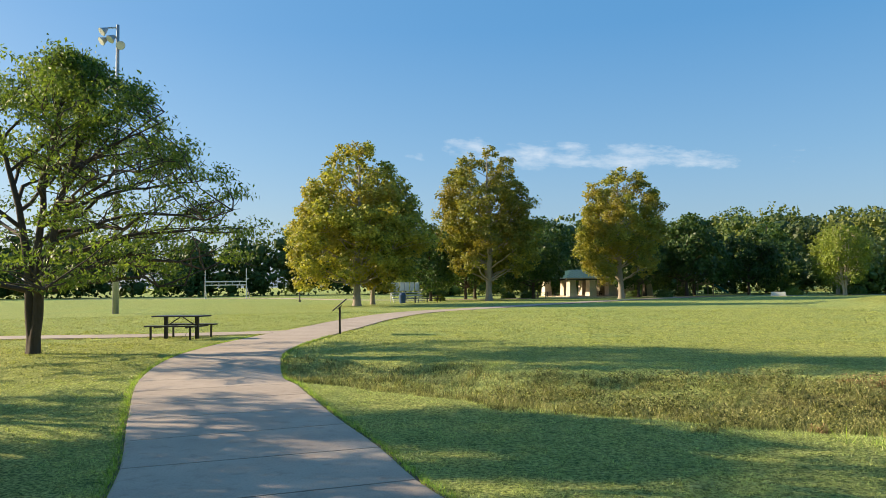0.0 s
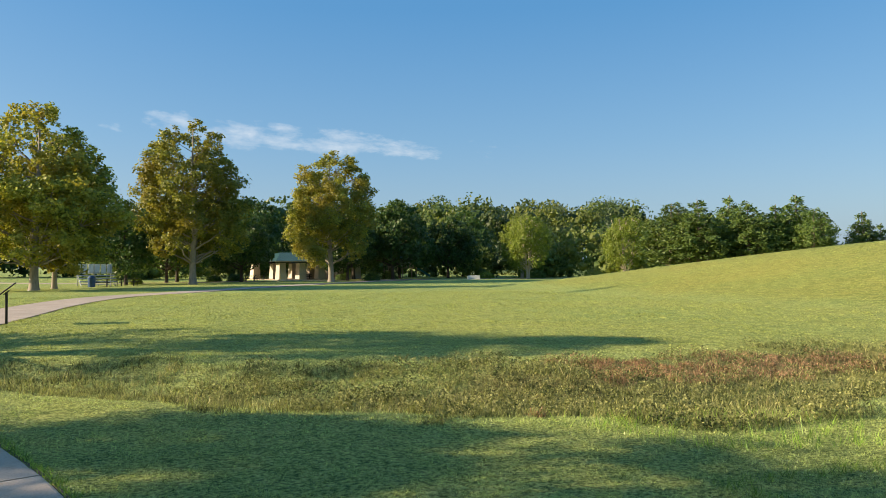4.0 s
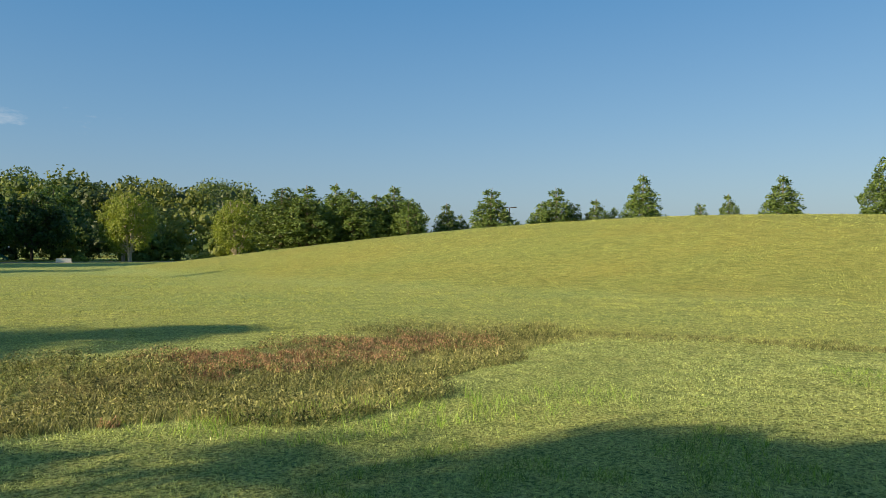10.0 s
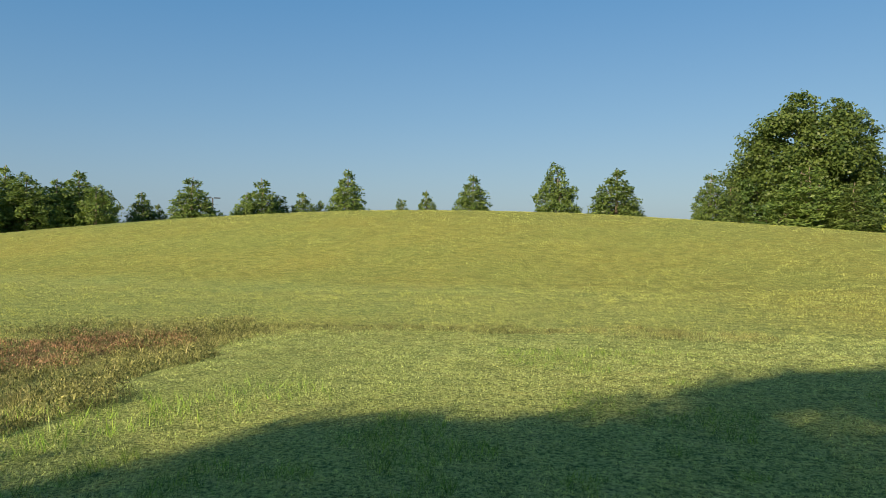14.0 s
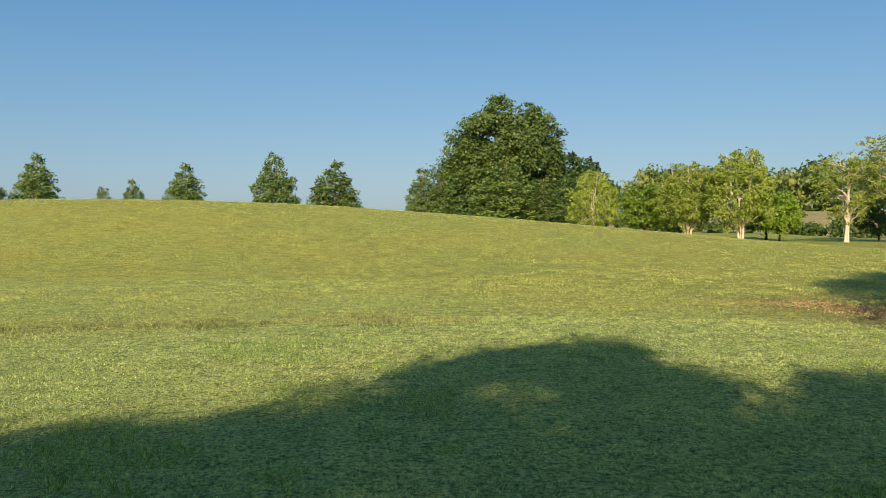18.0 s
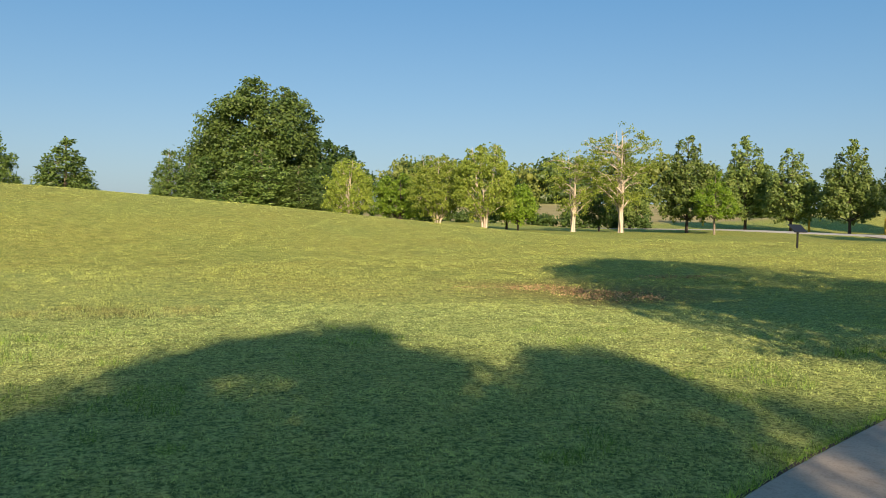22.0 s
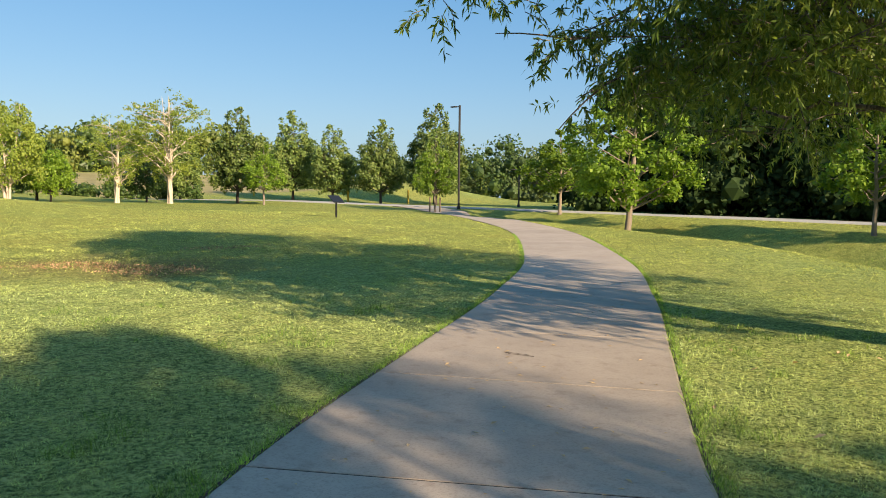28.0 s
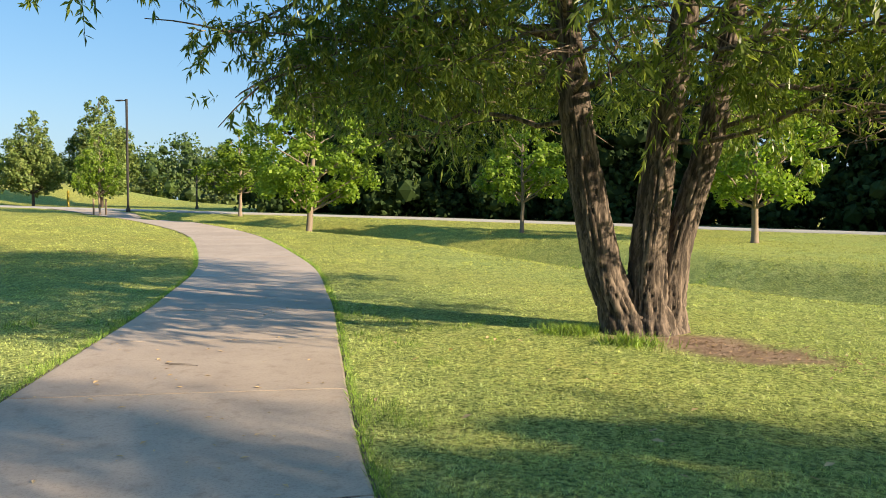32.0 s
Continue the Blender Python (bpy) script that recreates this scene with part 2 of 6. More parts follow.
def bark_mat(name, dark, light, scale=6.0, bump=0.5, stretch=0.22, lo=0.3, hi=0.7):
    m, nt, nodes, links, bsdf = mat_new(name)
    tc = nodes.new("ShaderNodeTexCoord")
    mp = nodes.new("ShaderNodeMapping")
    mp.inputs["Scale"].default_value = (1, 1, stretch)
    links.new(tc.outputs["Object"], mp.inputs[0])
    n1 = noise_tex(nodes, links, mp.outputs[0], scale * 3, 6, 0.7)
    n2 = noise_tex(nodes, links, tc.outputs["Object"], scale * 0.5, 3)
    r = ramp(nodes, [(lo, dark), (hi, light)])
    links.new(n1, r.inputs[0])
    col = mix(nodes, links, 0.3 if stretch < 0.2 else n2, r.outputs[0], tuple(0.5 * (a + b) for a, b in zip(dark, light)))
    if stretch < 0.2:          # furrows much darker, ridges paler, following pointiness
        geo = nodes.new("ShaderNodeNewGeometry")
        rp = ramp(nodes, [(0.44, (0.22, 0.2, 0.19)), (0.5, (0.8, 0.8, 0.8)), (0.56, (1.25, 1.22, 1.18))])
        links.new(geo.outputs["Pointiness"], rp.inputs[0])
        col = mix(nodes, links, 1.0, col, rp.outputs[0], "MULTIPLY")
    links.new(col, bsdf.inputs["Base Color"])
    bsdf.inputs["Roughness"].default_value = 0.95
    b = nodes.new("ShaderNodeBump")
    b.inputs["Strength"].default_value, b.inputs["Distance"].default_value = bump, 0.02
    links.new(n1, b.inputs["Height"])
    links.new(b.outputs[0], bsdf.inputs["Normal"])
    return m


def plain(name, col, rough=0.6, metal=0.0, grain=0.15, scale=20.0):
    """Paint, metal or stone with a fine grain and a broad stain."""
    m, nt, nodes, links, bsdf = mat_new(name)
    tc = nodes.new("ShaderNodeTexCoord")
    n1 = noise_tex(nodes, links, tc.outputs["Object"], scale, 5, 0.65)
    n2 = noise_tex(nodes, links, tc.outputs["Object"], scale * 0.08, 3)
    a = mix(nodes, links, n1, tuple(c * (1 - grain) for c in col), tuple(min(1, c * (1 + grain)) for c in col))
    rr = ramp(nodes, [(0.35, (1 - grain,) * 3), (0.65, (1, 1, 1))])
    links.new(n2, rr.inputs[0])
    links.new(mix(nodes, links, 1.0, a, rr.outputs[0], "MULTIPLY"), bsdf.inputs["Base Color"])
    bsdf.inputs["Roughness"].default_value, bsdf.inputs["Metallic"].default_value = rough, metal
    return m


def ground_mat():
    m, nt, nodes, links, bsdf = mat_new("lawn_ground")
    tc = nodes.new("ShaderNodeTexCoord")
    P = tc.outputs["Object"]
    at = nodes.new("ShaderNodeAttribute")
    at.attribute_name = "cover"
    sep = nodes.new("ShaderNodeSeparateColor")
    links.new(at.outputs["Color"], sep.inputs[0])
    fine = noise_tex(nodes, links, P, 24, 5, 0.75)
    mid = noise_tex(nodes, links, P, 2.4, 8, 0.8)
    big = noise_tex(nodes, links, P, 0.16, 4, 0.6)
    mown = nodes.new("ShaderNodeMapping")          # mower passes along the slope
    mown.inputs["Scale"].default_value = (3.6, 1.3, 1)
    links.new(P, mown.inputs[0])
    rows = noise_tex(nodes, links, mown.outputs[0], 1.6, 5, 0.7)
    g = ramp(nodes, [(0.41, (0.04, 0.055, 0.018)), (0.5, (0.27, 0.30, 0.078)), (0.58, (0.54, 0.53, 0.19))])
    links.new(fine, g.inputs[0])
    gm = ramp(nodes, [(0.38, (0.10, 0.15, 0.04)), (0.5, (0.27, 0.30, 0.075)), (0.62, (0.42, 0.39, 0.14))])
    links.new(mid, gm.inputs[0])
    col = mix(nodes, links, 0.3, g.outputs[0], gm.outputs[0])
    rw = ramp(nodes, [(0.38, (0.74, 0.77, 0.74)), (0.5, (1, 1, 1)), (0.64, (1.15, 1.1, 1.05))])
    links.new(rows, rw.inputs[0])
    col = mix(nodes, links, 1.0, col, rw.outputs[0], "MULTIPLY")
    bg = ramp(nodes, [(0.35, (1.12, 1.18, 1.02)), (0.65, (1.32, 1.22, 1.0))])
    links.new(big, bg.inputs[0])
    col = mix(nodes, links, 1.0, col, bg.outputs[0], "MULTIPLY")
    dewy = mix(nodes, links, 1.0, col, (1.08, 1.18, 1.4), "MULTIPLY")
    col = mix(nodes, links, at.outputs["Alpha"], col, dewy)
    # dry, reddish swale
    rb = ramp(nodes, [(0.3, (0.10, 0.075, 0.03)), (0.55, (0.22, 0.13, 0.06)), (0.75, (0.30, 0.20, 0.10))])
    links.new(mid, rb.inputs[0])
    col = mix(nodes, links, sep.outputs[0], col, rb.outputs[0])
    # bare earth
    eb = ramp(nodes, [(0.3, (0.24, 0.16, 0.11)), (0.7, (0.48, 0.36, 0.27))])
    links.new(mid, eb.inputs[0])
    col = mix(nodes, links, sep.outputs[1], col, eb.outputs[0])
    # far fields: crop and straw
    fb = ramp(nodes, [(0.3, (0.30, 0.26, 0.11)), (0.7, (0.42, 0.35, 0.17))])
    links.new(big, fb.inputs[0])
    col = mix(nodes, links, sep.outputs[2], col, fb.outputs[0])
    links.new(col, bsdf.inputs["Base Color"])
    bsdf.inputs["Roughness"].default_value = 0.9
    bsdf.inputs["Specular IOR Level"].default_value = 0.08
    b = nodes.new("ShaderNodeBump")
    b.inputs["Strength"].default_value, b.inputs["Distance"].default_value = 1.0, 0.08
    links.new(fine, b.inputs["Height"])
    links.new(b.outputs[0], bsdf.inputs["Normal"])
    return m


def concrete_mat(name, c0, c1):
    m, nt, nodes, links, bsdf = mat_new(name)
    tc = nodes.new("ShaderNodeTexCoord")
    oi = nodes.new("ShaderNodeObjectInfo")
    geo = nodes.new("ShaderNodeNewGeometry")
    P = geo.outputs["Position"]
    n1 = noise_tex(nodes, links, P, 55, 6, 0.75)
    n2 = noise_tex(nodes, links, P, 0.9, 5, 0.65)
    n3 = noise_tex(nodes, links, P, 6, 4, 0.6)
    r = ramp(nodes, [(0.3, c0), (0.7, c1)])
    links.new(n2, r.inputs[0])
    sp = ramp(nodes, [(0.32, (0.72, 0.71, 0.70)), (0.5, (1, 1, 1)), (0.8, (1.08, 1.07, 1.05))])
    links.new(n1, sp.inputs[0])
    col = mix(nodes, links, 1.0, r.outputs[0], sp.outputs[0], "MULTIPLY")
    st = ramp(nodes, [(0.28, (0.80, 0.78, 0.76)), (0.45, (1, 1, 1))])
    links.new(n3, st.inputs[0])
    col = mix(nodes, links, 1.0, col, st.outputs[0], "MULTIPLY")
    hs = nodes.new("ShaderNodeHueSaturation")
    mr = nodes.new("ShaderNodeMapRange")
    mr.inputs[3].default_value, mr.inputs[4].default_value = 0.93, 1.05
    links.new(oi.outputs["Random"], mr.inputs[0])
    links.new(mr.outputs[0], hs.inputs["Value"])
    links.new(col, hs.inputs["Color"])
    links.new(hs.outputs[0], bsdf.inputs["Base Color"])
    bsdf.inputs["Roughness"].default_value = 0.88
    b = nodes.new("ShaderNodeBump")
    b.inputs["Strength"].default_value, b.inputs["Distance"].default_value = 0.25, 0.004
    links.new(n1, b.inputs["Height"])
    links.new(b.outputs[0], bsdf.inputs["Normal"])
    return m


M_GROUND = ground_mat()
M_CONC = concrete_mat("walk_concrete", (0.375, 0.30, 0.232), (0.48, 0.395, 0.31))
M_ROAD = concrete_mat("road_concrete", (0.40, 0.38, 0.34), (0.50, 0.47, 0.42))
M_GRASS = leaf_mat("grass_blade", (0.11, 0.15, 0.048), (0.305, 0.38, 0.12), (0.44, 0.49, 0.17), 0.25, 0.38, spec=0.5, dew=0.35, tuft=20)
M_HILLGRASS = leaf_mat("hill_grass_blade", (0.085, 0.11, 0.03), (0.25, 0.285, 0.07), (0.36, 0.375, 0.105), 0.2, 0.5, spec=0.3, dew=0.1, tuft=5)
M_LUSH = leaf_mat("lush_grass", (0.07, 0.14, 0.025), (0.16, 0.27, 0.045), (0.27, 0.36, 0.07), 0.4, 0.4, dew=0.2, tuft=9)
M_WEED = leaf_mat("dry_weed", (0.025, 0.036, 0.011), (0.12, 0.138, 0.042), (0.32, 0.32, 0.125), 0.2, 0.7, tuft=6)
M_STALK = leaf_mat("weed_stalk", (0.05, 0.05, 0.02), (0.16, 0.15, 0.06), (0.34, 0.31, 0.15), 0.15, 0.7, tuft=5)
M_RUST = leaf_mat("rusty_weed", (0.12, 0.07, 0.035), (0.26, 0.15, 0.08), (0.42, 0.28, 0.17), 0.2, 0.7, tuft=6)
M_SYC = leaf_mat("sycamore_leaf", (0.06, 0.085, 0.018), (0.17, 0.195, 0.034), (0.33, 0.325, 0.06), 0.35, 0.5, accent=(0.28, 0.245, 0.04))
M_LOCUST = leaf_mat("locust_leaf", (0.045, 0.085, 0.018), (0.08, 0.13, 0.026), (0.14, 0.19, 0.04), 0.45)
M_WILLOW = leaf_mat("willow_oak_leaf", (0.045, 0.08, 0.018), (0.095, 0.14, 0.028), (0.19, 0.235, 0.055), 0.5, 0.3)
M_OAK = leaf_mat("oak_leaf", (0.022, 0.05, 0.012), (0.04, 0.08, 0.018), (0.075, 0.12, 0.028), 0.25)
M_BIGOAK = leaf_mat("old_oak_leaf", (0.045, 0.085, 0.02), (0.085, 0.135, 0.03), (0.15, 0.205, 0.05), 0.3)
M_YELLOWWOOD = leaf_mat("pale_wood_leaf", (0.07, 0.10, 0.025), (0.12, 0.155, 0.035), (0.19, 0.21, 0.05), 0.3)
# near-black: the shade of the thicket front is put into the leaf colour
M_SHADED_THICKET = leaf_mat("shaded_thicket_leaf", (0.010, 0.022, 0.007), (0.020, 0.038, 0.011), (0.034, 0.055, 0.015), 0.12, 0.7, spec=0.12)
M_WOOD = leaf_mat("wood_leaf", (0.022, 0.045, 0.014), (0.042, 0.075, 0.02), (0.08, 0.12, 0.03), 0.25)
M_HILLWOOD = leaf_mat("hillside_leaf", (0.035, 0.06, 0.022), (0.06, 0.09, 0.03), (0.10, 0.13, 0.045), 0.25)
M_PINE = leaf_mat("cypress_needle", (0.035, 0.07, 0.018), (0.08, 0.13, 0.03), (0.145, 0.20, 0.05), 0.3)
M_BIRCH = leaf_mat("birch_leaf", (0.09, 0.14, 0.022), (0.16, 0.215, 0.034), (0.26, 0.30, 0.055), 0.4)
M_GINKGO = leaf_mat("young_green_leaf", (0.07, 0.13, 0.015), (0.12, 0.20, 0.02), (0.20, 0.28, 0.035), 0.45)
M_MAPLE = leaf_mat("maple_leaf", (0.05, 0.09, 0.022), (0.095, 0.145, 0.036), (0.18, 0.22, 0.06), 0.3)
M_SHRUB = leaf_mat("shrub_leaf", (0.03, 0.06, 0.015), (0.055, 0.095, 0.02), (0.09, 0.14, 0.03), 0.3)
M_BARK = bark_mat("dark_bark", (0.028, 0.021, 0.016), (0.11, 0.085, 0.065))
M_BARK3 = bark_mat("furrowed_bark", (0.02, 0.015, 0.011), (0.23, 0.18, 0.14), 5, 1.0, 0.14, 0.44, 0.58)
M_BARKG = bark_mat("grey_bark", (0.13, 0.10, 0.075), (0.30, 0.24, 0.18))
M_BARKS = bark_mat("sycamore_bark", (0.16, 0.13, 0.10), (0.45, 0.40, 0.33), 3)
M_BARKB = bark_mat("birch_bark", (0.32, 0.24, 0.17), (0.68, 0.58, 0.47), 3)
M_BLACK = plain("black_metal", (0.012, 0.012, 0.013), 0.45)
M_BRONZE = plain("bronze_metal", (0.035, 0.032, 0.03), 0.5)
M_GALV = plain("galvanised_steel", (0.42, 0.44, 0.46), 0.45, 0.6)
M_WHITE = plain("white_paint", (0.75, 0.74, 0.71), 0.6)
M_STONE = plain("limestone", (0.70, 0.61, 0.51), 0.9, 0, 0.25, 5)
M_ROOF = plain("green_metal_roof", (0.03, 0.085, 0.075), 0.5)
M_TEAL = plain("teal_plastic", (0.02, 0.20, 0.22), 0.35)
M_BLUE = plain("blue_plastic", (0.025, 0.07, 0.17), 0.4)
M_YELLOW = plain("yellow_paint", (0.62, 0.42, 0.03), 0.5)
M_TAN = plain("tan_panel", (0.40, 0.31, 0.20), 0.7)
M_WOODSTAKE = plain("weathered_timber", (0.30, 0.22, 0.14), 0.85, 0, 0.3, 12)
M_PANEL = plain("sign_panel", (0.025, 0.028, 0.026), 0.55)
M_EARTH = plain("bare_earth", (0.30, 0.21, 0.14), 0.95, 0, 0.35, 8)
M_DUFF = leaf_mat("leaf_duff", (0.13, 0.08, 0.05), (0.22, 0.15, 0.09), (0.36, 0.26, 0.16), 0.1, 0.8)
M_JOINT = plain("joint_dirt", (0.05, 0.04, 0.032), 0.95, 0, 0.3, 40)
M_SOIL = plain("dark_soil", (0.11, 0.08, 0.055), 0.95, 0, 0.4, 30)
M_LITTER = leaf_mat("fallen_leaf", (0.24, 0.13, 0.06), (0.38, 0.26, 0.13), (0.50, 0.38, 0.22), 0.1, 0.7)

# ---- ground ----
CX, CY = 0.7, 0.9


def build_ground():
    radii = [0.0]
    r = 0.25
    while r < 3000:
        radii.append(r)
        r += max(0.16, 0.035 * r)
    n = 300
    R = np.array(radii[1:])
    A = np.linspace(0, 2 * np.pi, n, endpoint=False)
    x = CX + R[:, None] * np.sin(A)[None]
    y = CY + R[:, None] * np.cos(A)[None]
    x, y = np.append(x.ravel(), CX), np.append(y.ravel(), CY)
    z = terrain(x, y)
    rr = np.hypot(x - CX, y - CY)
    z = np.where(rr > 150, np.clip(z, -0.5, 9.0), z)
    # the strip under the walkway lies lower than its slabs
    dw = np.minimum(walk_dist(x, y), np.where(rr < 160, polydist(x, y, SIDEWALK_WEST) + 0.17, 99))
    z = z - 0.06 * (1 - sstep(-0.25, 0.02, dw - halfw(y)))
    m = len(R)
    idx = np.arange(m * n).reshape(m, n)
    q = np.stack([idx[:-1], np.roll(idx[:-1], -1, 1), np.roll(idx[1:], -1, 1), idx[1:]], -1).reshape(-1, 4)
    faces = q.tolist() + [[m * n, int(idx[0, (j + 1) % n]), int(idx[0, j])] for j in range(n)]
    ob = link_mesh("ground", np.stack([x, y, z], 1), faces, M_GROUND, smooth=True)
    ob.data.flip_normals()
    tagged(ob, "mown park lawn with dewy green grass, dry reddish swale and a low hill", "lawn", kind="structure")
    # cover: r rough dry growth, g bare earth, b straw field
    d = polydist(x, y, SWALE)
    swale = (1 - sstep(1.0, 2.2, d + 1.6 * (vnoise(x, y, 0.9, 11) - 0.5))) * (0.08 + 0.15 * sstep(3, 8, x)) + 0.45 * (1 - sstep(0.5, 1.5, polydist(x, y, [(5, 11.0), (9, 10.6), (12.5, 10.8)]) + 1.2 * (vnoise(x, y, 0.7, 17) - 0.5)))
    dry = (1 - sstep(0.5, 3.6, np.hypot((x - 16.3) * 0.7, (y + 8.0)) + 2 * (vnoise(x, y, 1.0, 12) - 0.5))) * 0.7
    earth = 1 - sstep(0.25, 0.75, polydist(x, y, [(0.25, -8.75), (-0.3, -8.3), (-0.9, -7.9)]) + 0.5 * (vnoise(x, y, 0.35, 13) - 0.5))
    u = 0.82 * x - 0.57 * y
    v = 0.57 * x + 0.82 * y
    straw = sstep(104, 110, u + 6 * vnoise(x, y, 25, 15)) * sstep(-40, -25, v) * (1 - sstep(200, 220, u) * 0.6)
    dew = 1 - sstep(0.04, 0.22, base_height(x, y) + 0.08 * (vnoise(x, y, 2.5, 18) - 0.5))
    col = np.stack([np.maximum(swale, dry), earth, straw, dew], 1)
    at = ob.data.attributes.new("cover", "FLOAT_COLOR", "POINT")
    at.data.foreach_set("color", col.astype(np.float32).ravel())
    return ob


ground = build_ground()


def build_walk(name, line, half, joints, mat, label, lift=0.015, gap=0.012, thick=0.1, slab=True):
    """Concrete slabs along a line, each a part with its own edges; joints: spacing along the line."""
    root = tagged(new(name), label, "path", kind="structure")
    s = np.concatenate([[0], np.cumsum(np.hypot(*np.diff(line, axis=0).T))])
    cuts = joints(line, s)
    for a, b in zip(cuts[:-1], cuts[1:]):
        b = min(b, s[-1])
        if b - a < 0.3:
            continue
        q = np.linspace(a + gap, b - gap, max(3, int((b - a) / 0.4) + 1))
        px, py = np.interp(q, s, line[:, 0]), np.interp(q, s, line[:, 1])
        ex, ey = np.interp(q + 0.3, s, line[:, 0]) - np.interp(q - 0.3, s, line[:, 0]), np.interp(q + 0.3, s, line[:, 1]) - np.interp(q - 0.3, s, line[:, 1])
        L = np.hypot(ex, ey) + 1e-9
        nx, ny = ey / L, -ex / L
        offs = np.array([-half + 0.0, -half + 0.02, -half * 0.4, half * 0.4, half - 0.02, half])
        drop = np.array([0.006, 0, 0, 0, 0, 0.006])
        wide = (halfw(py) / HALF)[:, None]
        vx, vy = px[:, None] + nx[:, None] * offs * wide, py[:, None] + ny[:, None] * offs * wide
        vz = base_z(vx, vy) + lift - drop
        m, k = vx.shape
        top = np.stack([vx, vy, vz], -1).reshape(-1, 3)
        low = top - np.array([0, 0, thick])
        V = np.concatenate([top, low])
        idx = np.arange(m * k).reshape(m, k)
        F = [[int(idx[i, j]), int(idx[i, j + 1]), int(idx[i + 1, j + 1]), int(idx[i + 1, j])] for i in range(m - 1) for j in range(k - 1)]
        ring = [int(v) for v in idx[0, :]] + [int(v) for v in idx[1:, -1]] + [int(v) for v in idx[-1, -2::-1]] + [int(v) for v in idx[-2:0:-1, 0]]
        F += [[p, p + m * k, w + m * k, w] for p, w in zip(ring, ring[1:] + ring[:1])]
        link_mesh("slab", V, F, mat, root)
    # dark dirt in the joints, just below the surface
    V, F = [], []
    for c in cuts[1:-1]:
        q = np.array([c - gap - 0.004, c + gap + 0.004])
        px, py = np.interp(q, s, line[:, 0]), np.interp(q, s, line[:, 1])
        ex, ey = np.interp(q + 0.3, s, line[:, 0]) - np.interp(q - 0.3, s, line[:, 0]), np.interp(q + 0.3, s, line[:, 1]) - np.interp(q - 0.3, s, line[:, 1])
        L = np.hypot(ex, ey) + 1e-9
        o = np.array([-half + 0.01, -half * 0.4, half * 0.4, half - 0.01])
        vx, vy = px[:, None] + (ey / L)[:, None] * o, py[:, None] - (ex / L)[:, None] * o
        n0 = len(V) * 8
        V.append(np.stack([vx, vy, base_z(vx, vy) + lift - 0.005], -1).reshape(-1, 3))
        F += [[n0 + k, n0 + k + 1, n0 + k + 5, n0 + k + 4] for k in range(3)]
    link_mesh("joint_filler", np.concatenate(V), F, M_JOINT, root)
    return root


def base_z(x, y):
    sh = np.asarray(x).shape
    return terrain(np.ravel(x), np.ravel(y)).reshape(sh)


def walk_cuts(line, s):
    """Short bays to the north, longer ones to the south, each run set out from one joint."""
    sy = lambda y: float(s[np.argmin(np.abs(line[:, 1] - y))])
    a, b, mid = sy(7.4), sy(-2.6), sy(2.0)
    north = [a + 1.36 * k for k in range(-60, 60)]
    south = [b + 2.5 * k for k in range(-30, 60)]
    return [0.0] + sorted([c for c in north if 0.4 < c < mid - 0.6] + [mid] + [c for c in south if mid + 0.6 < c < s[-1] - 0.4]) + [float(s[-1])]


def even_cuts(line, s):
    return [float(c) for c in np.arange(0, s[-1] + 3, 3.0)]


def edge_soil(line):
    """Dark soil showing in the trimmed edge between slab and turf."""
    ex, ey = np.gradient(line[:, 0]), np.gradient(line[:, 1])
    L = np.hypot(ex, ey)
    for s in (-1, 1):
        h = halfw(line[:, 1])[:, None] + np.array([-0.02, 0.012, 0.035])
        vx, vy = line[:, :1] + s * (ey / L)[:, None] * h, line[:, 1:] - s * (ex / L)[:, None] * h
        vz = base_z(vx, vy) + np.array([-0.02, 0.006, 0.010])
        m, k = vx.shape
        idx = np.arange(m * k).reshape(m, k)
        F = np.stack([idx[:-1, :-1], idx[:-1, 1:], idx[1:, 1:], idx[1:, :-1]], -1).reshape(-1, 4)
        tagged(link_mesh("edge_soil", np.stack([vx, vy, vz], -1).reshape(-1, 3), F, M_SOIL), "narrow strip of dark soil along the concrete edge", "soil", kind="structure")


edge_soil(walk_line)
build_walk("walkway", walk_line, HALF, walk_cuts, M_CONC, "curving pale tan concrete footpath with tooled joints through the lawn")
build_walk("far_path", smooth_line([(-75, 152), (-32, 134), (-12, 108), (2, 99), (18, 106), (34, 104), (60, 98)], 1.0), 1.2, even_cuts, M_CONC, "pale concrete path running past the pavilion", lift=0.04)
build_walk("side_path", smooth_line(SIDEWALK_WEST), 0.9, even_cuts, M_CONC, "narrow concrete side path crossing the lawn beside the picnic table", lift=0.01)


def build_road():
    line = road_line
    dx, dy = np.gradient(line[:, 0]), np.gradient(line[:, 1])
    L = np.hypot(dx, dy)
    nx, ny = dy / L, -dx / L
    offs = np.array([-3.05, -3.0, 0, 3.0, 3.05])
    vx, vy = line[:, :1] + nx[:, None] * offs, line[:, 1:] + ny[:, None] * offs
    vz = base_z(vx, vy) + np.array([-0.12, 0.05, 0.09, 0.05, -0.12])
    m, k = vx.shape
    idx = np.arange(m * k).reshape(m, k)
    F = np.stack([idx[:-1, :-1], idx[:-1, 1:], idx[1:, 1:], idx[1:, :-1]], -1).reshape(-1, 4)
    ob = link_mesh("road", np.stack([vx, vy, vz], -1).reshape(-1, 3), F, M_ROAD)
    tagged(ob, "pale concrete park road behind the ditch", "road", kind="structure")


build_road()


